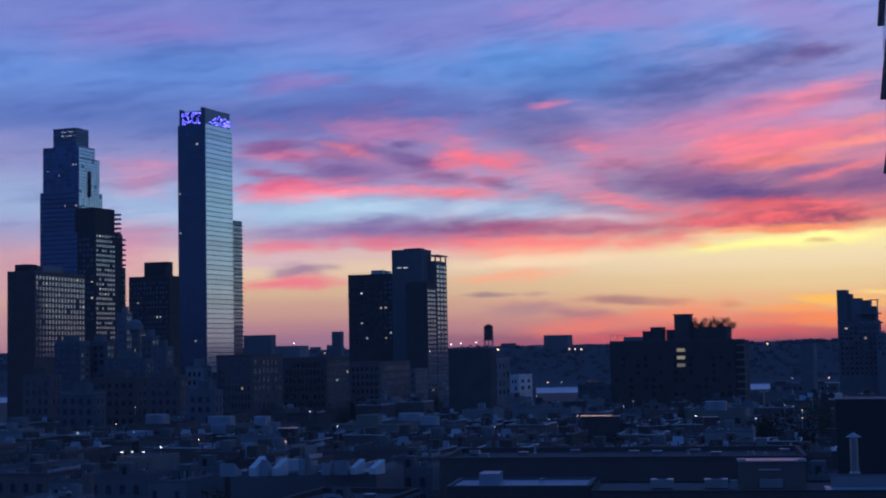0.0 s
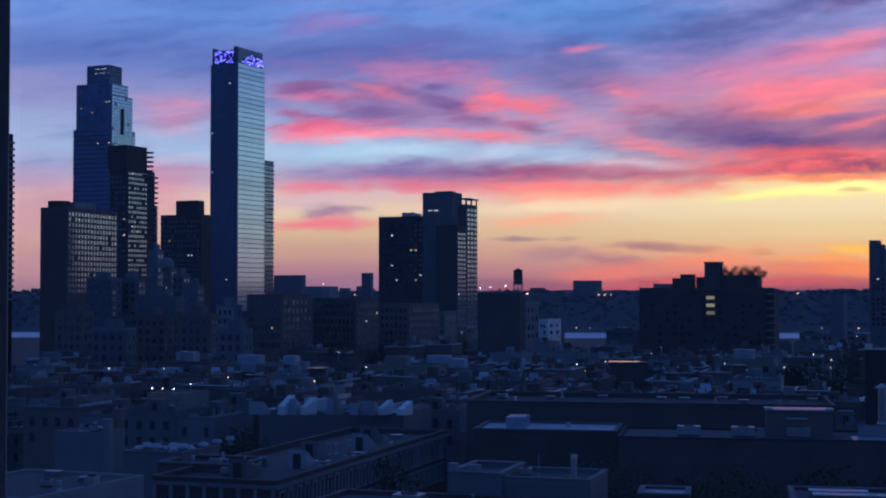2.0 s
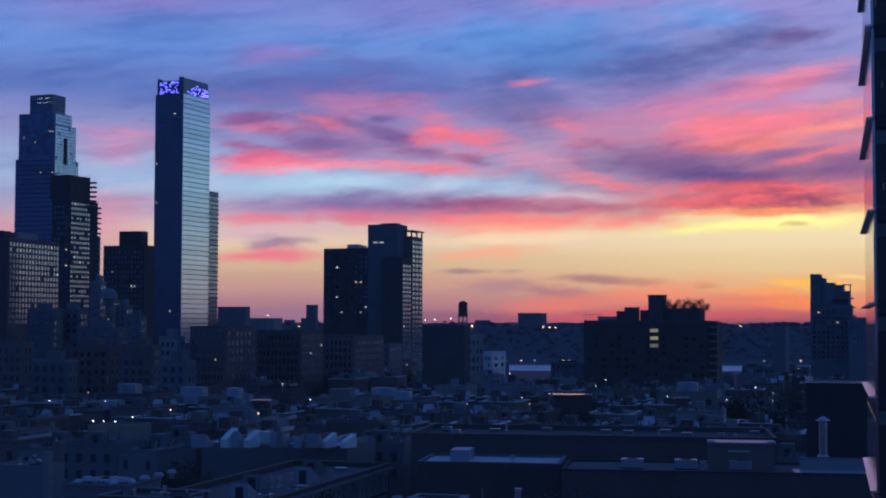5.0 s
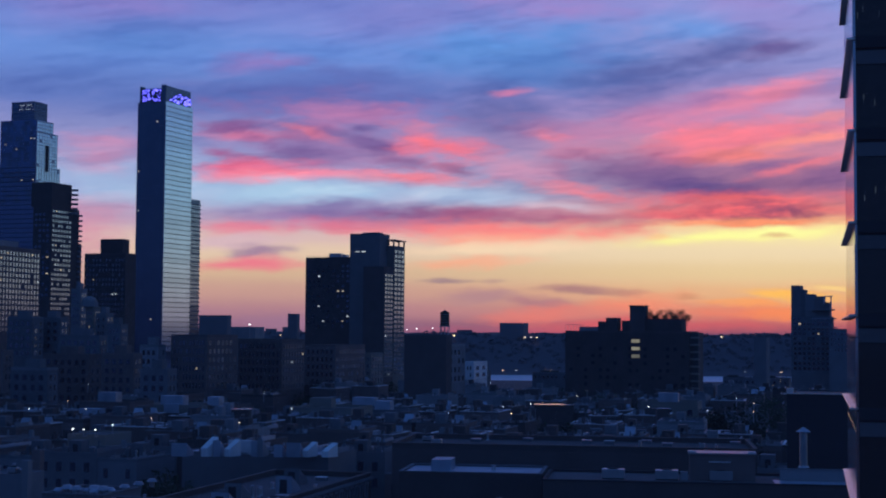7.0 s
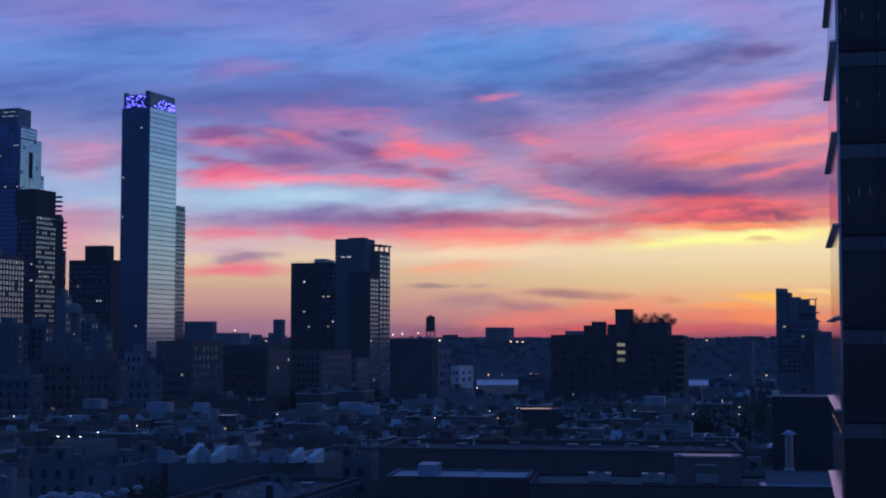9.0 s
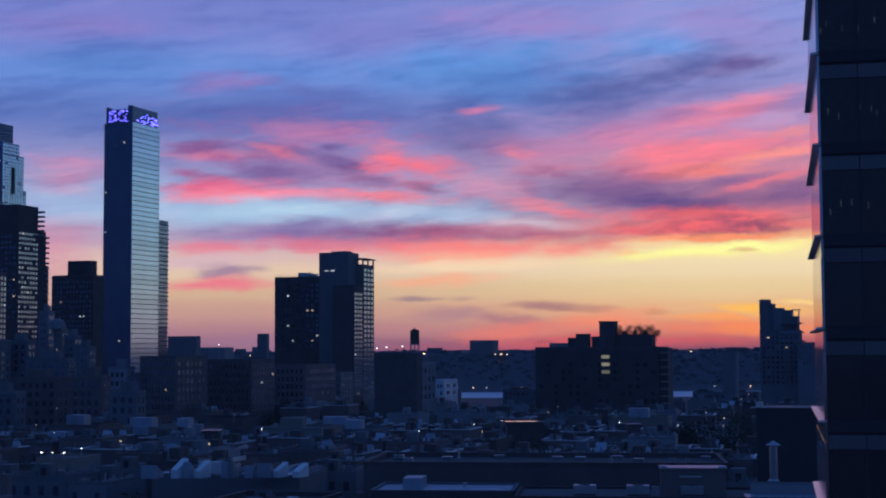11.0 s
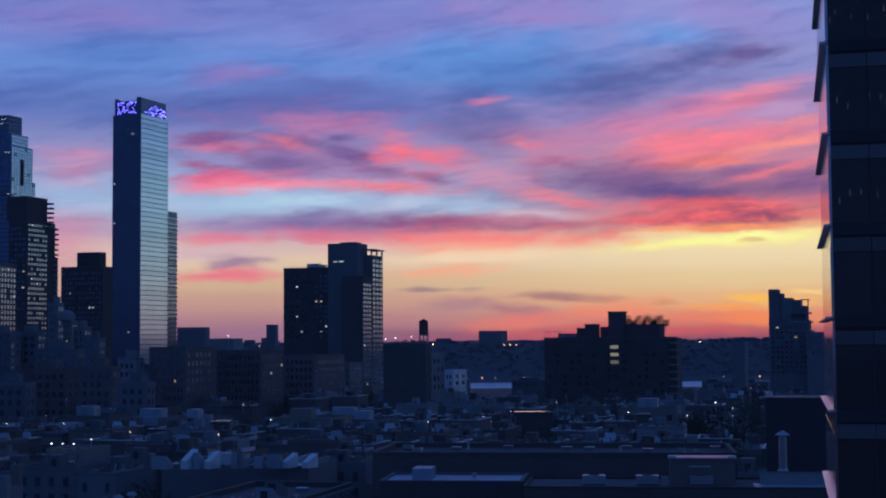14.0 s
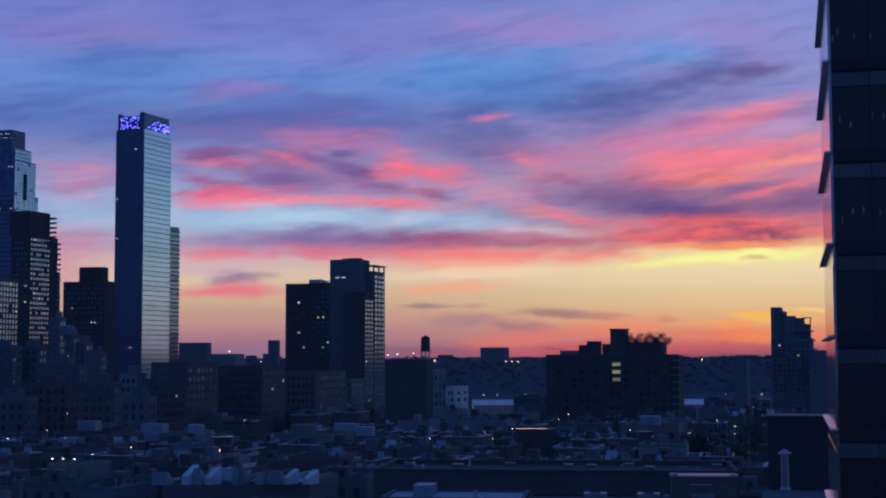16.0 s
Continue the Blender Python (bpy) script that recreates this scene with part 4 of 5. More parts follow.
for k in (0.0, 8.2):
    part("corner_cap", bm_boxes([(k - 0.2, k + 0.9, -0.3, 0.5, 3.9, 4.15)]), M_WHITE, hut)
part("side_cap", bm_boxes([(-1.3, -0.3, 0, 1.2, 0.0, 1.2)]), M_CONC, hut)
q = local(b, -L * 0.5 + 11, 3.5, top - 0.2)
wing = thing("parapet_wall", q.x, q.y, q.z, -8, "low pale parapet wall beside a bright roof", "parapet")
part("wall", bm_boxes([(0, 20, 4, 4.4, 0, 1.6)]), M_CONC, wing)
part("cap", bm_boxes([(-0.1, 20, 3.9, 4.5, 1.6, 1.75)]), M_GREY, wing)
for k in range(3):
    q = local(b, -L + 8 + k * 7.5, 5, top - 0.2)
    ac_unit(q.x, q.y, q.z, -8, 3.2, 2.0, 1.4)

# skylight roof
x, y, L, W, top = 46.1, 140, 19.4, -0.6, 19.4
b = block("skylight_house", x, y, L, 12, top, M_BRICK2, "dark flat-roofed building with framed skylights", -8, parapet=0.4)
coping(b, L, 12, top, M_GREY)
for dx, dy, w in ((1.9, 6.0, 5.6), (2.1, 3.2, 6.8)):
    q = local(b, -L + dx, dy, top - 0.3)
    s = thing("skylight", q.x, q.y, q.z, -8, "long framed skylight with white metal edges", "skylight")
    part("curb", bm_boxes([(0, w, 0, 1.3, 0, 0.7)]), M_GREY, s)
    part("frame", bm_boxes([(-0.1, w + 0.1, -0.1, 0.15, 0.7, 0.82), (-0.1, w + 0.1, 1.15, 1.4, 0.7, 0.82), (-0.1, 0.7, 0.15, 1.15, 0.7, 0.82), (w - 0.7, w + 0.1, 0.15, 1.15, 0.7, 0.82)]), M_WHITE, s)
    part("glazing", bm_boxes([(0.7, w - 0.7, 0.15, 1.15, 0.7, 0.76)]), M_GLASS, s)
x, y, L, W, top = 17.7, 150, 5.2, 17.4, 19.1
b = block("yard_shed", x, y, L, 5, top, M_BRICK2, "low yard shed with a silver-coated roof", -8, parapet=0.3, roof=M_SILVER)
coping(b, L, 6, top, M_GREY)

# pale house and roofs of the left
x, y, L, W, top = -48.5, 142, 16.0, 20.0, 19.43
b = block("pale_house", x, y, L, W, top, M_CONC, "pale rendered house with a felt flat roof", -20, parapet=0.4)
windows(b, True, 2, W - 1, top - 9.5, top - 2, 6, 2, 0.0, (0.35, 0.55), M_GLASS_DARK, 0, 1)
x, y, L, W, top = -43.1, 186, 8.7, 10.5, 19.0
b = block("vent_house", x, y, L, W, top, M_GREY, "grey house with a row of roof ventilators", -15, parapet=0.5)
coping(b, L, max(W, 6), top, M_GREY)
for k in range(8):
    ventilator(*local(b, -L + 1.4 + k * (L - 1.8) / 8, 1.6 + (k % 3) * 0.8, top - 0.4), 0.8 + 0.25 * (k % 2))
for k in range(4):
    ventilator(*local(b, -0.6, 3 + 4 * k, top - 0.4), 0.9)
x, y, L, W, top = -58.7, 204, 7.9, 1.7, 19.9
b = block("blank_house", x, y, L, W, top, M_GREY, "blank grey party-wall house with a tall chimney", -15, parapet=0.3)
part("chimney", bm_boxes([(-0.1, 0.9, 0, 1.2, 0, top + 1.9)]), M_CONC, b)
part("back_chimney", bm_boxes([(-3.9, -2.5, 9, 10.2, top - 1, top + 2.6)]), M_BRICK, b)
x, y, L, W, top = -34.5, 178, 11.0, 6.5, 18.5
b = block("brick_house", x, y, L, max(W, 9), top, M_BRICK2, "dark brick rear wall with fire escape landings", -15, parapet=0.6)
coping(b, L, max(W, 9), top, M_GREY)
for k in range(4):
    land = part("landing", bm_boxes([(-3.6, -0.4, -1.2, 0, top - 3.6 - 3 * k, top - 3.45 - 3 * k)]), M_METAL, b)
    tagged(part("landing_rail", bm_boxes([(-3.6, -0.4, -1.2, -1.15, top - 2.6 - 3 * k, top - 2.54 - 3 * k)] + [(-3.6 + 0.4 * q, -3.56 + 0.4 * q, -1.2, -1.16, top - 3.5 - 3 * k, top - 2.6 - 3 * k) for q in range(9)]), M_METAL, land), kind="stuff")
windows(b, False, -L + 1, -0.8, top - 12, top - 1.5, 4, 3, 0.0, (0.4, 0.55), M_GLASS_DARK, 0, 1)

# floodlit wall
x, y, L, W, top = -72.7, 315, 9.2, 0.5, 17.6
b = block("floodlit_house", x, y, L, 12, top, M_TAN, "tan brick house with a floodlit wall", -15, parapet=0.5)
for k, ppx in enumerate((0.78, 0.5, 0.2)):
    q = local(b, -L * ppx, -1.3, top)
    f = thing("floodlight", q.x, q.y, q.z - 0.6, -15, "white roof floodlight on a short arm", "floodlight", "row of floodlights")
    arm = part("arm", bm_boxes([(-0.06, 0.06, 0, 1.3, 0.2, 0.32), (-0.06, 0.06, -0.05, 0.06, 0.2, 1.7)]), M_METAL, f)
    part("lamp_head", bm_boxes([(-0.15, 0.15, -0.15, 0.15, 1.62, 1.78)]), M_LAMP, arm)
# white bulkheads in a row
for ppx, w, hh, mt in ((512, 1.5, 3.4, M_WHITE), (533, 1.4, 2.9, M_SILVER), (553, 1.3, 3.0, M_WHITE), (600, 1.2, 2.9, M_SILVER), (612, 0.9, 3.2, M_CONC), (640, 1.6, 2.2, M_SILVER), (662, 2.6, 2.6, M_SILVER), (690, 1.2, 2.6, M_WHITE), (460, 3.0, 2.4, M_SILVER), (724, 1.4, 2.4, M_WHITE)):
    d = 262.0
    stair_wedge(((ppx - 789) / 2561 - 0.057) * d, d, 17.6, w, 3.0, hh, -32 if mt is M_WHITE else -15, mt, False)
x, y, L, W, top = -20.5, 264, 28.8, 0.9, 18.0
b = block("roof_row", x, y, L, 16, 17.8, M_GREY, "row of low roofs coated silver and felt", -15, parapet=0.3, roof=M_SILVER)
part("roof_slab", bm_boxes([(-L * 0.68, -L * 0.52, 0.0, 1.6, 17.4, 20.0)]), M_WHITE, b)
for k in range(7):
    part("party_wall", bm_boxes([(-L * (0.05 + 0.14 * k), -L * (0.05 + 0.14 * k) + 0.35, 0.5, 15, 17.4, 18.4 + 0.3 * (k % 3))]), (M_GREY, M_SILVER, M_BRICK)[k % 3], b)

# right: roof edge, flue, bright strip
x, y, L, W, top = 68.0, 205, 18.9, -22.4, 31.6
b = block("dark_annex", x, y, L, 14, top, M_DARK, "dark annex with a thin bright roof edge", -18, parapet=0.2)
part("roof_edge", bm_boxes([(-L, 0, -0.15, 0.15, top, top + 0.12)]), M_FLASH, b)
part("corner_hood", bm_boxes([(-L, -L + 1.0, -0.2, 0.3, top + 0.14, top + 0.85)]), M_FLASH, b)
q = 45.23, 182, 23.58
vent_pipe(*q, 0.5, 4.3, "tall round flue with a conical cap", True)

# bright sheet-metal roofs among the rest
M_SHEET = material("wet_sheet_metal", (0.8, 0.78, 0.76), 0.14, metal=0.95, vary=0.15, scale=0.4)
for k, (px, py, w, dd) in enumerate(((32.4, 420, 11.5, 5.0), (60.93, 400, 4.0, 5.0), (-52.76, 380, 5.0, 4.0))):
    g = thing("metal_roof_shed", px - w / 2, py, 19.4 if k == 0 else 19.6, -4, "shed under a bright sheet-metal roof", "shed")
    part("metal_roof", bm_boxes([(0, w, 0, dd, 0, 0.25)], 0.05), M_SHEET, g)
    part("wall", bm_boxes([(0.2, w - 0.2, 0.3, dd - 0.3, -20.4 if k == 0 else -19.6, 0.0)]), M_BRICK2, g)


def clutter(b, L, W, top, n, seed):
    """Vents, small units and low hatches strewn over a flat roof."""
    rg = random.Random(seed)
    for _ in range(n):
        q = local(b, -rg.uniform(1.2, L - 2.5), rg.uniform(1.2, W - 2.5), top)
        kind = rg.random()
        if kind < 0.4:
            ac_unit(q.x, q.y, q.z, -15 + rg.choice((0, 90)), rg.uniform(0.9, 2.0), rg.uniform(0.8, 1.4), rg.uniform(0.7, 1.2))
        elif kind < 0.75:
            vent_pipe(q.x, q.y, q.z, rg.uniform(0.12, 0.25), rg.uniform(0.6, 1.4), "short roof vent pipe with a cap")
        else:
            h = thing("roof_hatch", q.x, q.y, q.z, -15, "low framed roof hatch on a flat roof", "roof hatch")
            curb = part("curb", bm_boxes([(0, 1.6, 0, 1.2, 0, 0.5)]), M_GREY, h)
            part("lid", bm_boxes([(-0.06, 1.66, -0.06, 1.26, 0.5, 0.6)], 0.03), rg.choice((M_SILVER, M_WHITE, M_METAL)), curb)


for ob, n in ((o, n) for nm, n in (("terrace_house", 16), ("warehouse", 14), ("roof_row", 12), ("vent_house", 3), ("low_roof_house", 4), ("brick_house", 5), ("blank_house", 5), ("pale_house", 5))
              for o in [bpy.data.objects[nm]]):
    w0, r0 = [c for c in ob.children if c.name.startswith("wall")][0], [c for c in ob.children if c.name.startswith("roof")][0]
    ext = [v.co for v in w0.data.vertices]
    clutter(ob, -min(v.x for v in ext), max(v.y for v in ext), max(v.co.z for v in r0.data.vertices), n, n * 7 + len(ob.name))

# ---- rowhouses between the named roofs ----
RG = random.Random(11)
WALLS = (M_BRICK, M_BRICK2, M_BRICK2, M_GREY, M_BRICK, M_CONC)
PROTO = []


def rowhouse(k):
    rg = random.Random(100 + k)
    w, d, h = rg.uniform(6.5, 13), rg.uniform(13, 19), rg.uniform(12.5, 18.5)
    wall = WALLS[k % len(WALLS)]
    roof = M_SILVER if k % 5 == 1 else M_ROOF
    r = block("rowhouse", 0, 0, w, d, h, wall, "%s low rowhouse with a %s flat roof" % ({M_BRICK: "red brick", M_BRICK2: "dark brick", M_TAN: "tan brick", M_GREY: "grey rendered", M_CONC: "pale rendered"}[wall],
              "silver-coated" if roof is M_SILVER else "dark felt"), 0, roof=roof, parapet=rg.uniform(0.5, 1.1), category="house", group="low rowhouses")
    z = h - 0.6
    if k % 2 == 0:
        coping(r, w, d, h, rg.choice((M_CONC, M_GREY, M_WHITE)))
    bx, by, bw, bd, bh = -w * rg.uniform(0.5, 0.8), d * rg.uniform(0.15, 0.5), rg.uniform(2, 3), rg.uniform(2.5, 4), rg.uniform(2.2, 3.2)
    hut_part = part("stair_bulkhead", bm_boxes([(bx, bx + bw, by, by + bd, z - 0.3, z + bh)]), rg.choice((M_GREY, wall, wall, wall, M_BRICK2)), r)
    if k % 3 == 0:
        part("bulkhead_door", bm_boxes([(bx + bw * 0.3, bx + bw * 0.7, by - 0.05, by, z, z + 1.9)]), M_DARK, hut_part)
    for q in range(rg.choice((1, 2, 3))):
        cx, cy = -rg.uniform(0.6, w - 1.2), rg.uniform(0.5, d - 1.5)
        c = part("chimney", bm_boxes([(cx - 0.45, cx + 0.45, cy, cy + 0.7, z - 0.4, z + rg.uniform(1.2, 2.4))]), rg.choice((wall, M_BRICK, M_CONC)), r)
    part("dividing_wall", bm_boxes([(-w * 0.02 - 0.3, -w * 0.02, 0.4, d * rg.uniform(0.4, 0.95), z, z + rg.uniform(0.8, 1.6))]), rg.choice((wall, M_SILVER, M_CONC)), r)
    if k % 4 == 2:
        bm = bmesh.new()
        q0 = (-w * 0.4, d * 0.62)
        vv = [bm.verts.new(p) for p in ((q0[0], q0[1], z - 0.2), (q0[0] + 2.4, q0[1], z - 0.2), (q0[0] + 2.4, q0[1] + 3, z - 0.2), (q0[0], q0[1] + 3, z - 0.2), (q0[0], q0[1] + 1.5, z + 2.2), (q0[0] + 2.4, q0[1] + 1.5, z + 2.2))]
        for f in ((0, 1, 5, 4), (2, 3, 4, 5), (1, 2, 5), (3, 0, 4), (3, 2, 1, 0)):
            bm.faces.new([vv[i] for i in f])
        part("skylight_ridge", bm, M_SILVER, r)
    for q in range(rg.choice((1, 2, 3))):
        cx, cy = -rg.uniform(1, w - 1.5), rg.uniform(1, d - 2)
        part("vent_box", bm_boxes([(cx - 0.6, cx + 0.6, cy, cy + 0.9, z - 0.3, z + 0.7)]), rg.choice((M_METAL, M_SILVER, M_WHITE)), r)
    bits = []
    for q in range(26):
        cx, cy, e, hh = -rg.uniform(0.5, w - 0.6), rg.uniform(0.4, d - 0.8), rg.uniform(0.06, 0.45), rg.uniform(0.4, 2.3)
        kind = rg.random()
        if kind < 0.45:
            bits.append((cx - e, cx + e, cy - e, cy + e, z - 0.3, z + hh * (0.5 if e > 0.25 else 1.0)))
        elif kind < 0.7:
            l = rg.uniform(0.8, 2.6)
            bits += [(cx - l / 2, cx + l / 2, cy, cy + 0.07, z + 0.9, z + 0.97)] + [(cx - l / 2 + l * m / 4, cx - l / 2 + l * m / 4 + 0.06, cy, cy + 0.06, z - 0.3, z + 0.95) for m in range(5)]
        elif kind < 0.85:
            l = rg.uniform(1.0, 3.0)
            bits.append((cx - 0.12, cx + 0.12, cy, min(cy + l, d - 0.3), z - 0.3, z + hh * 0.5))
        else:
            bits += [(cx - 0.03, cx + 0.03, cy, cy + 0.06, z - 0.3, z + hh * 1.5), (cx - 0.5, cx + 0.5, cy, cy + 0.05, z + hh * 1.4, z + hh * 1.4 + 0.05)]
    tagged(part("roof_clutter", bm_boxes(bits), (M_CONC, M_METAL, M_BRICK2, M_GREY)[k % 4], r), kind="stuff")
    cols = int(w / 2.6)
    if k < 10:
        windows(r, False, -w + 0.6, -0.6, h - 7.5, h - 1.2, cols, 2, 0.0, (0.38, 0.55), M_GLASS_DARK, 0.0 if k % 4 else 0.1, 0.95)
    return r, w


for k in range(20):
    PROTO.append([*rowhouse(k), False])

# plan places that the named roofs take up: bearing from, to, distance from, to
TAKEN = [(-0.40, -0.06, 120, 252), (-0.08, 0.40, 100, 262), (-0.175, -0.06, 252, 285), (-0.26, -0.21, 296, 334)]
TREES = []


def free(px, py):
    u = px / py
    return not any(a - 0.01 < u < b + 0.01 and c - 14 < py < e + 4 for a, b, c, e in TAKEN)


ca, sa = math.cos(radians(15)), math.sin(radians(15))
row = 0
gy = 150.0
while gy < 660:
    gx = -0.52 * gy - 60
    while gx < 0.2 * gy + 40:
        pr = RG.randrange(10) if gy < 300 else RG.randrange(10, 20)
        ob, w, used = PROTO[pr]
        gx += w
        px, py = gx * ca + gy * sa, -gx * sa + gy * ca
        if gy > 330:
            gx += RG.uniform(0, 5)
        if not (-0.375 < px / max(py, 1) < 0.31) or not free(px, py) or py < 120:
            continue
        if RG.random() < (0.10 if gy < 330 else 0.18):
            TREES.append((px, py))
            continue
        m = pose(px, py, 0, 0, 0, -15 + RG.uniform(-2, 2))
        if not used:
            ob.matrix_basis = m
            PROTO[pr][2] = True
        else:
            copy_thing(ob, m)
    row += 1
    gy += (19.5 if row % 2 else 31.0) * (1.0 if gy < 360 else 1.5)


# ---- trees ----
def tree(k, h):
    rg = random.Random(300 + k)
    t = thing("tree", 0, 0, 0, 0, "dark leafy street tree between the houses", "tree", "street trees")
    bm = bm_cyl(0.28, 0.14, h * 0.6, 8)
    for q in range(6):
        a, l = q * 1.05 + rg.random(), h * rg.uniform(0.25, 0.4)
        m = Matrix.Translation((0, 0, h * rg.uniform(0.35, 0.55))) @ Matrix.Rotation(a, 4, "Z") @ Matrix.Rotation(radians(rg.uniform(30, 55)), 4, "Y")
        bmesh.ops.create_cone(bm, cap_ends=True, segments=5, radius1=0.11, radius2=0.04, depth=l, matrix=m @ Matrix.Translation((0, 0, l / 2)))
    part("trunk", bm, M_BARK, t)
    vs, fs = [], []
    lobes = [(rg.uniform(-0.24, 0.24) * h, rg.uniform(-0.24, 0.24) * h, h * rg.uniform(0.5, 0.9), h * rg.uniform(0.12, 0.22)) for _ in range(13)]
    for lx, ly, lz, lr in lobes:
        for _ in range(130):
            v = Vector((rg.gauss(0, 1), rg.gauss(0, 1), rg.gauss(0, 1))).normalized() * lr * rg.uniform(0.55, 1.1)
            c = Vector((lx, ly, lz)) + v
            e1 = Vector((rg.gauss(0, 1), rg.gauss(0, 1), rg.gauss(0, 1))).normalized() * rg.uniform(0.18, 0.38)
            e2 = e1.orthogonal().normalized() * e1.length * 0.7
            i = len(vs)
            vs += [c - e1, c + e2, c + e1, c - e2]
            fs.append((i, i + 1, i + 2, i + 3))
    me = bpy.data.meshes.new("crown")
    me.from_pydata(vs, [], fs)
    me.materials.append(M_LEAF)
    c = new("crown", me)
    c.parent = t
    return t


KINDS = [tree(0, 13.0), tree(1, 15.0), tree(2, 11.0), tree(3, 16.5)]
spots = TREES + [(-19.52, 214), (-17.44, 225), (-15.06, 236), (-19.02, 200),
                 (-46.44, 256), (-50.06, 258), (49.68, 290), (51.31, 284), (52.85, 290)]
spots += [(48.33 + 7.5 * k, 572 - 3 * k + 4 * (k % 2)) for k in range(8)]
YARD = len(spots) + 4
spots += [(80, 402), (87, 398), (93, 405), (75, 408)]
spots += [((0.035 + 0.021 * k) * (172 + 9 * (k % 3)), 172 + 9 * (k % 3)) for k in range(13)]
for k, (px, py) in enumerate(spots):
    ob = KINDS[k % 4]
    m = pose(px, py, 0, 0, 0, RG.uniform(0, 360)) @ Matrix.Scale(RG.uniform(0.95, 1.15) if k >= YARD else 1.36 if k >= YARD - 4 else 1.0, 4)
    if k < 4:
        ob.matrix_basis = m
    else:
        copy_thing(ob, m)
# planting on the stepped roof
for k in range(9):
    q = local(stepped, -20.5 + 2.3 * k, 5.5 + (k % 3), 0)
    sc = 0.36 + 0.1 * ((k * 7) % 4) / 3
    bush = copy_thing(KINDS[k % 4], Matrix.Translation((q.x, q.y, 46.44 - 2.6)) @ Matrix.Rotation(k * 1.3, 4, "Z") @ Matrix.Scale(sc, 4))
    tagged(bush, "leafy roof-garden bush on the stepped block", "bush", "roof garden bushes")

# ---- far shore ----
vs, fs = [], []
rg = random.Random(77)
for k in range(2600):
    px, py = rg.uniform(-1150, 1050), rg.uniform(2300, 2560)
    z0 = terrain(px, py)
    r = rg.uniform(3, 8)
    i = len(vs)
    c = Vector((px, py, z0 + r * 0.4))
    for a in range(6):
        vs.append(c + Vector((math.cos(a * 1.047) * r * rg.uniform(0.7, 1.2), math.sin(a * 1.047) * r, -r * 0.5)))
    for a in range(5):
        vs.append(c + Vector((math.cos(a * 1.256) * r * 0.65, math.sin(a * 1.256) * r * 0.6, r * rg.uniform(0.2, 0.6))))
    vs.append(c + Vector((0, 0, r * rg.uniform(0.5, 0.9))))
    for a in range(6):
        fs.append((i + a, i + (a + 1) % 6, i + 6 + a % 5))
    for a in range(5):
        fs.append((i + 6 + a, i + 6 + (a + 1) % 5, i + 11))
me = bpy.data.meshes.new("ridge_woods")
me.from_pydata(vs, [], fs)
me.polygons.foreach_set("use_smooth", [True] * len(fs))
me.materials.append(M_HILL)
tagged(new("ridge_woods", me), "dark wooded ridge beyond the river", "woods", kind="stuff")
rg = random.Random(78)
for k in range(22):
    px = rg.uniform(-1000, 950)
    h = rg.uniform(8, 20)
    py = 2500 + rg.uniform(0, 60)
    block("ridge_house", px, py, rg.uniform(14, 40), 14, terrain(px, py) + h, M_FAR, "small dark building on the far ridge", 0, z0=terrain(px, py) - 4)
bulb = mesh_of("shore_lamp", bm_boxes([(-1.0, 1.0, -0.4, 0.4, -0.7, 0.7)], 0.2), M_AMBER)
bulb2 = mesh_of("shore_lamp", bm_boxes([(-0.8, 0.8, -0.4, 0.4, -0.6, 0.6)], 0.2), M_LITW)
post = mesh_of("post", bm_boxes([(-0.15, 0.15, -0.15, 0.15, -8, -0.6)]), M_METAL)
for k in range(64):
    low = k % 2
    px = rg.uniform(-420, 780)
    py = 2268 if low else 2420 + rg.uniform(-4, 4)
    z = terrain(px, py) + (8 if low else 15)
    lp = thing("street_lamp", px, py, z, 0, "distant street lamp glowing on the far shore", "street lamp", "far shore lamps")
    piece("bulb", bulb2 if low and k % 3 else bulb, lp, (0, 0, 0))
    piece("post", post, lp, (0, 0, 0))
for px, py, pz in ((-59.64, 2440, 45.72), (-43.44, 2440, 47.32), (-16.8, 2440, 48.71), (-165.08, 1240, 46.42)):
    lp = thing("mast_lamp", px, py, pz, 0, "bright white lamp on a tall far mast", "lamp", "mast lamps")
    piece("bulb", mesh_of("bulb", bm_boxes([(-py / 2600, py / 2600, -0.4, 0.4, -py / 3800, py / 3800)], 0.1), M_LAMP), lp, (0, 0, 0))
    piece("mast", mesh_of("mast", bm_boxes([(-0.2, 0.2, 0.5, 0.9, -32, 0.5)]), M_METAL), lp, (0, 0, 0))
# street lights and lit yards among the houses
spark = mesh_of("bulb", bm_boxes([(-0.10, 0.10, -0.1, 0.1, -0.12, 0.12)], 0.05), M_LAMP)
sparka = mesh_of("bulb", bm_boxes([(-0.10, 0.10, -0.1, 0.1, -0.1, 0.1)], 0.05), M_AMBER)
pole = mesh_of("post", bm_boxes([(-0.08, 0.08, -0.08, 0.08, -3.0, -0.25)]), M_METAL)
for k in range(34):
    d = rg.uniform(270, 690)
    u = rg.uniform(-0.33, 0.30)
    lp = thing("roof_lamp", u * d, d, 17 + rg.uniform(0, 4), 0, "small bright lamp on a roof post", "lamp", "roof lamps")
    piece("bulb", spark if k % 4 else sparka, lp, (0, 0, 0))
    piece("post", pole, lp, (0, 0, 0))

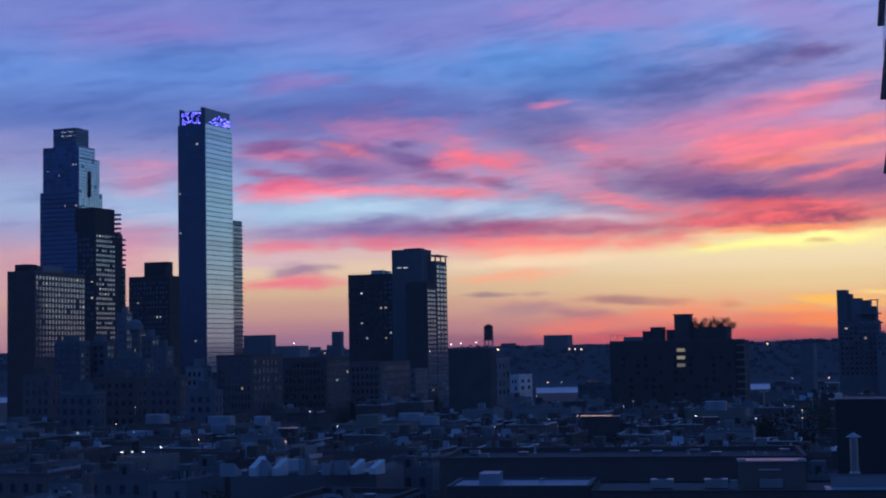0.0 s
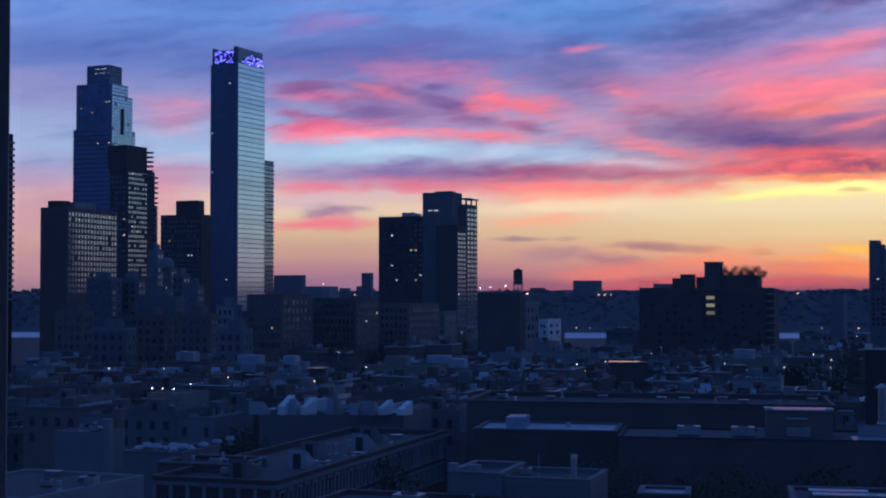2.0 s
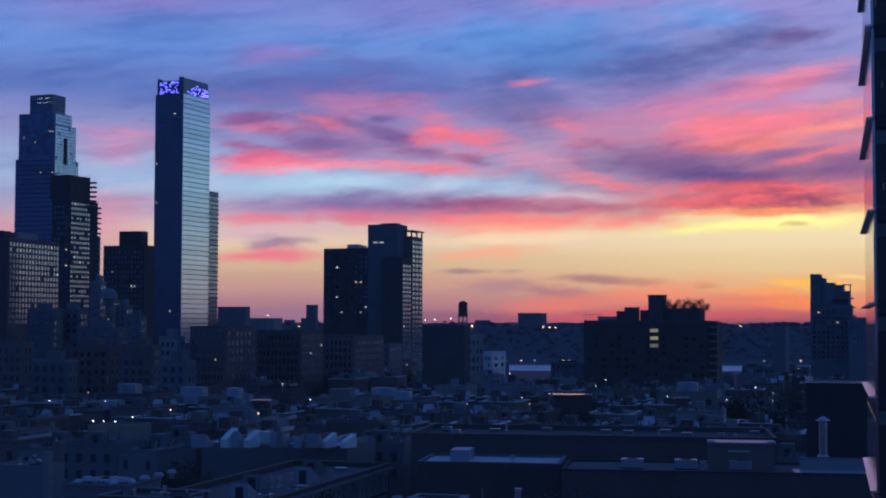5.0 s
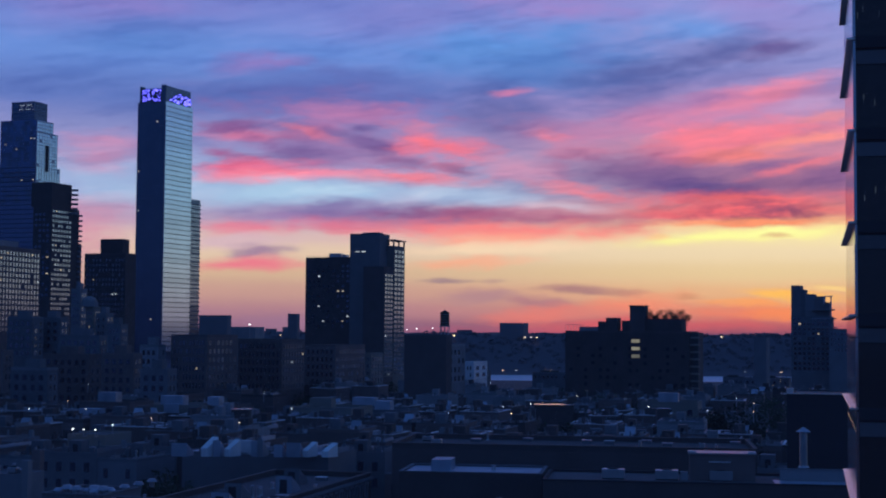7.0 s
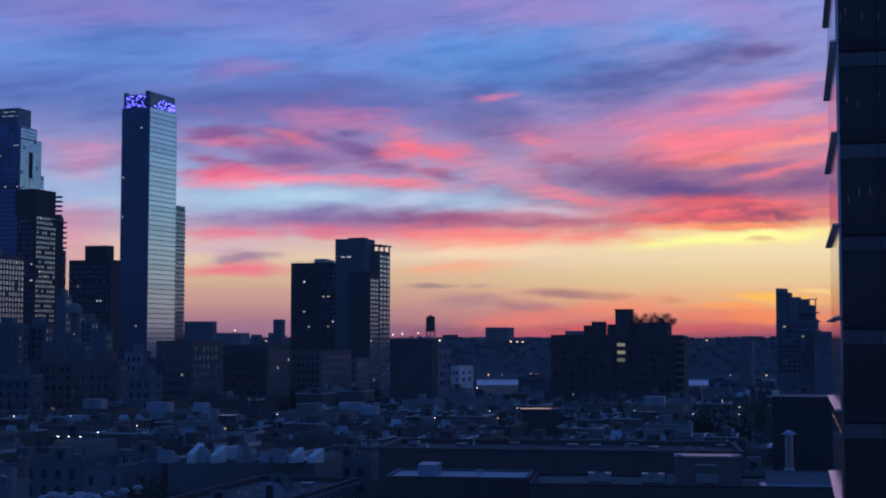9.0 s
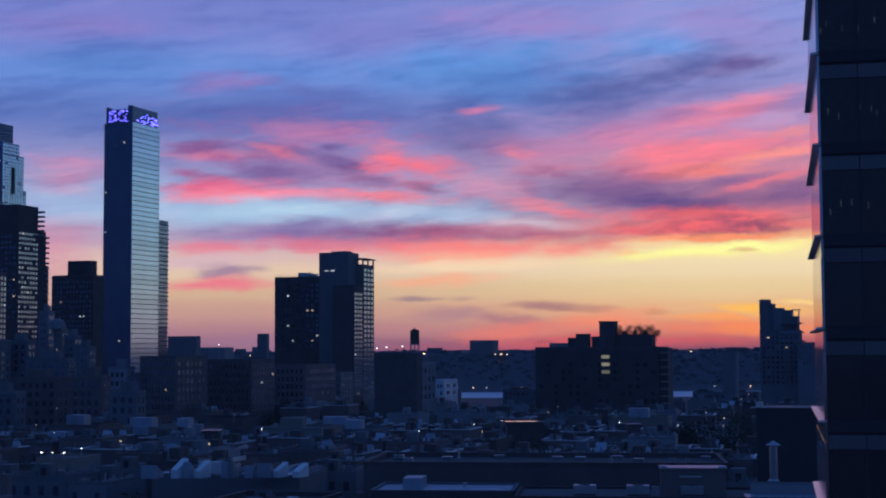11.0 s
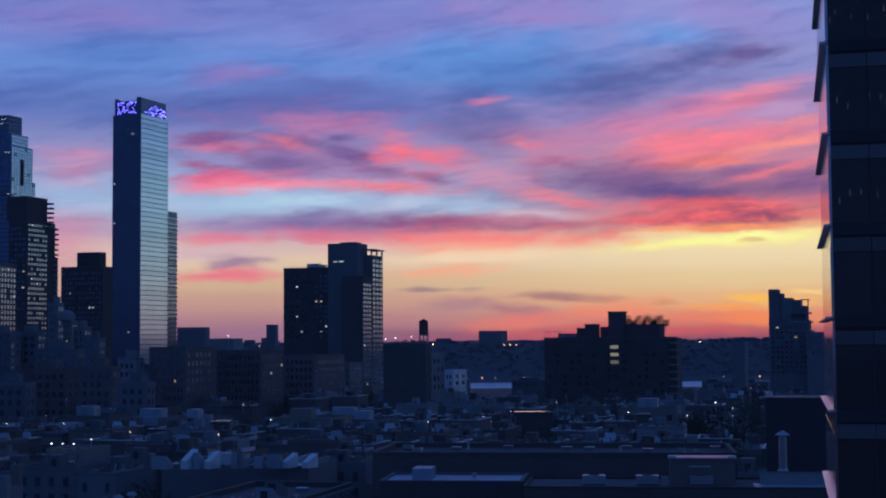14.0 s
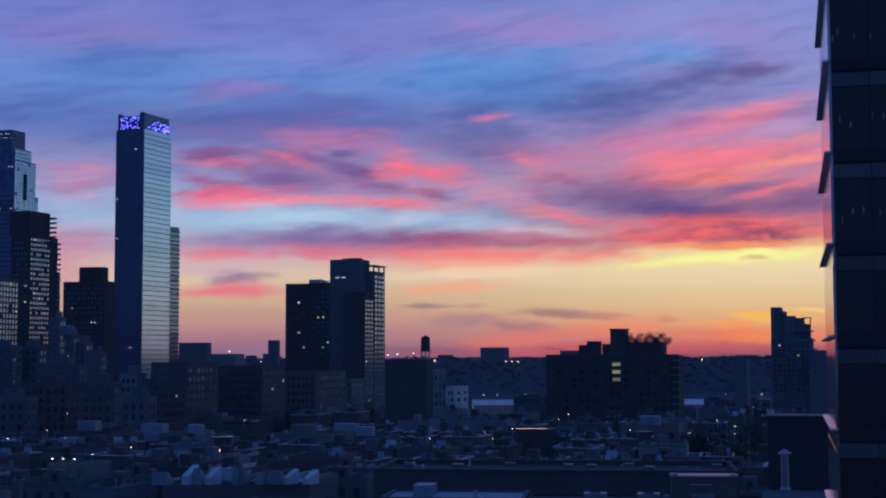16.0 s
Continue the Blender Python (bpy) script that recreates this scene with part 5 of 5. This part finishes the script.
# ---- office tower of the right ----
x, y = 17.24, 60.5
off = thing("office_tower", x, y, 0, -14.3, "dark glass office tower with projecting floor ledges", "office tower")
M_OFFICE_SIDE = material("tinted_side_glass", (0.52, 0.50, 0.54), 0.12, metal=0.9, vary=0.3, scale=0.2)
OW, OD, FH, Z0 = 11.1, 15.6, 3.9, 40.94
part("core", bm_boxes([(0.12, OW, 0.12, OD - 0.1, 0, Z0 + 9 * FH)]), M_DARK, off)
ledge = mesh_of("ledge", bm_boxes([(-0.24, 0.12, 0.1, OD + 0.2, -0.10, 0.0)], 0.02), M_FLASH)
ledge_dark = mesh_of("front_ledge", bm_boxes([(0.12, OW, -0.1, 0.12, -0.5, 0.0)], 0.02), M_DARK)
pane_s = mesh_of("side_glass", bm_boxes([(0.0, 0.12, 0.05, OD - 0.05, 0.02, FH - 1.0)]), M_OFFICE_SIDE)
pane_s2 = mesh_of("side_spandrel", bm_boxes([(0.02, 0.12, 0.05, OD - 0.05, FH - 0.97, FH - 0.16)]), M_OFFICE_SIDE)
CW = 1.55
pane_f = mesh_of("front_glass", bm_boxes([(0.03, CW - 0.03, 0.0, 0.1, 0.0, FH - 1.25)]), material("office_glass", (0.034, 0.030, 0.030), 0.06, metal=0.0, vary=0.5, scale=0.3, spec=0.3))
pane_p = mesh_of("front_spandrel", bm_boxes([(0.02, CW - 0.02, -0.02, 0.1, 0.0, 0.58)]), material("spandrel_panel", (0.13, 0.12, 0.125), 0.6, vary=0.45, scale=0.4, bump=0.1))
mull = mesh_of("mullion", bm_boxes([(-0.04, 0.04, -0.06, 0.1, 0, FH - 1.2)]), M_DARK)
glow_i = mesh_of("ceiling_light", bm_boxes([(0.0, 0.02, -0.012, -0.004, 0.0, 0.26)]), material("office_glow", (0.2, 0.2, 0.2), 0.5, glow=(0.7, 0.85, 0.8), power=0.07))
rg = random.Random(9)
for k in range(-10, 9):
    z = Z0 + k * FH
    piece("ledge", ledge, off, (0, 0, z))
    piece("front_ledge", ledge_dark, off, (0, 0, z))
    piece("side_glass", pane_s, off, (0, 0, z))
    piece("side_spandrel", pane_s2, off, (0, 0, z))
    for c in range(7):
        piece("front_spandrel", pane_p, off, (0.12 + c * CW, 0, z - 1.18))
        piece("front_glass", pane_f, off, (0.12 + c * CW, 0, z + 0.02))
        if c:
            piece("mullion", mull, off, (0.12 + c * CW, 0, z + 0.02))
        for q in range(6 if k in (1, 2) or (k == 3 and c < 3) else 0):
            if rg.random() < 0.4:
                piece("ceiling_light", glow_i, off, (0.2 + c * CW + 0.22 * q, 0, z + 0.7 + 0.9 * rg.random()))

# ---- the window and the room that the camera stands in ----
def setting(name, boxes, mat, label, category):
    ob = new(name, mesh_of(name, bm_boxes(boxes), mat))
    return tagged(ob, label, category, kind="structure")


EX = -0.455
setting("wall_window", [(-2.4, EX - 0.15, 1.22, 1.42, 38.4, 41.2), (1.56, 2.6, 1.22, 1.42, 38.4, 41.2), (EX - 0.15, 1.56, 1.22, 1.42, 38.4, 39.2), (EX - 0.15, 1.56, 1.22, 1.42, 40.95, 41.2)],
        M_PLASTER, "plain plaster wall round the window", "wall")
setting("wall_back", [(-2.4, 2.6, -3.2, -3.0, 38.4, 41.2)], M_PLASTER, "plain plaster wall of the dark room", "wall")
setting("wall_left", [(-2.6, -2.4, -3.2, 1.42, 38.4, 41.2)], M_PLASTER, "plain plaster wall of the dark room", "wall")
setting("wall_right", [(2.6, 2.8, -3.2, 1.42, 38.4, 41.2)], M_PLASTER, "plain plaster wall of the dark room", "wall")
setting("floor", [(-2.6, 2.8, -3.2, 1.42, 38.2, 38.4)], M_WOOD, "dark wooden floor of the room", "floor")
setting("ceiling", [(-2.6, 2.8, -3.2, 1.42, 41.2, 41.4)], M_PLASTER, "plain plaster ceiling of the room", "ceiling")
win = thing("window_1", EX, 1.2, 39.2, 0, "dark painted window frame, open to the dusk", "window", kind="structure")
part("stile", bm_boxes([(-0.17, 0.0, -0.014, 0.0, 0, 1.75)], 0.006), M_FRAME, win)
part("stile", bm_boxes([(1.95, 2.1, -0.07, 0.0, 0, 1.75)], 0.006), M_FRAME, win)
part("head_rail", bm_boxes([(0.0, 1.95, -0.07, 0.0, 1.66, 1.75)], 0.006), M_FRAME, win)
part("sill", bm_boxes([(-0.17, 2.1, -0.12, 0.0, -0.05, -0.003)], 0.006), M_FRAME, win)
# the pane: clear glass; an added veil, lit by the sky, stands in for haze
veiled = bpy.data.materials.new("dusty_window_glass")
veiled.use_nodes = True
dt = veiled.node_tree
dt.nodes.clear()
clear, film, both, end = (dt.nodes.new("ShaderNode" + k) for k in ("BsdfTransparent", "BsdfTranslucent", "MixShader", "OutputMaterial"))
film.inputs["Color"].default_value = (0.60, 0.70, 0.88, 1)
veil_noise, veil_range = dt.nodes.new("ShaderNodeTexNoise"), dt.nodes.new("ShaderNodeMapRange")
veil_noise.inputs["Scale"].default_value = 9.0
veil_range.inputs[3].default_value, veil_range.inputs[4].default_value = 0.032, 0.044
dt.links.new(veil_noise.outputs[0], veil_range.inputs[0])
dt.links.new(veil_range.outputs[0], both.inputs[0])
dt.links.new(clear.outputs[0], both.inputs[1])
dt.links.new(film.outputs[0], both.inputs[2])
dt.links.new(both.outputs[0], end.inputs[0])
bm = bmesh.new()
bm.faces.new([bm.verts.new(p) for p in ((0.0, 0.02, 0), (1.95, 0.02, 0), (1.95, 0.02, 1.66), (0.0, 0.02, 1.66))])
pane = part("pane", bm, veiled, win, "clear window pane with an added haze veil")
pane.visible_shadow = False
home = thing("home_tower", 0, 0, 0, 0, "brick apartment tower that holds the room", "tower")
part("body", bm_boxes([(-8, 9, -14, 1.4, 0, 38.2)]), M_BRICK, home)
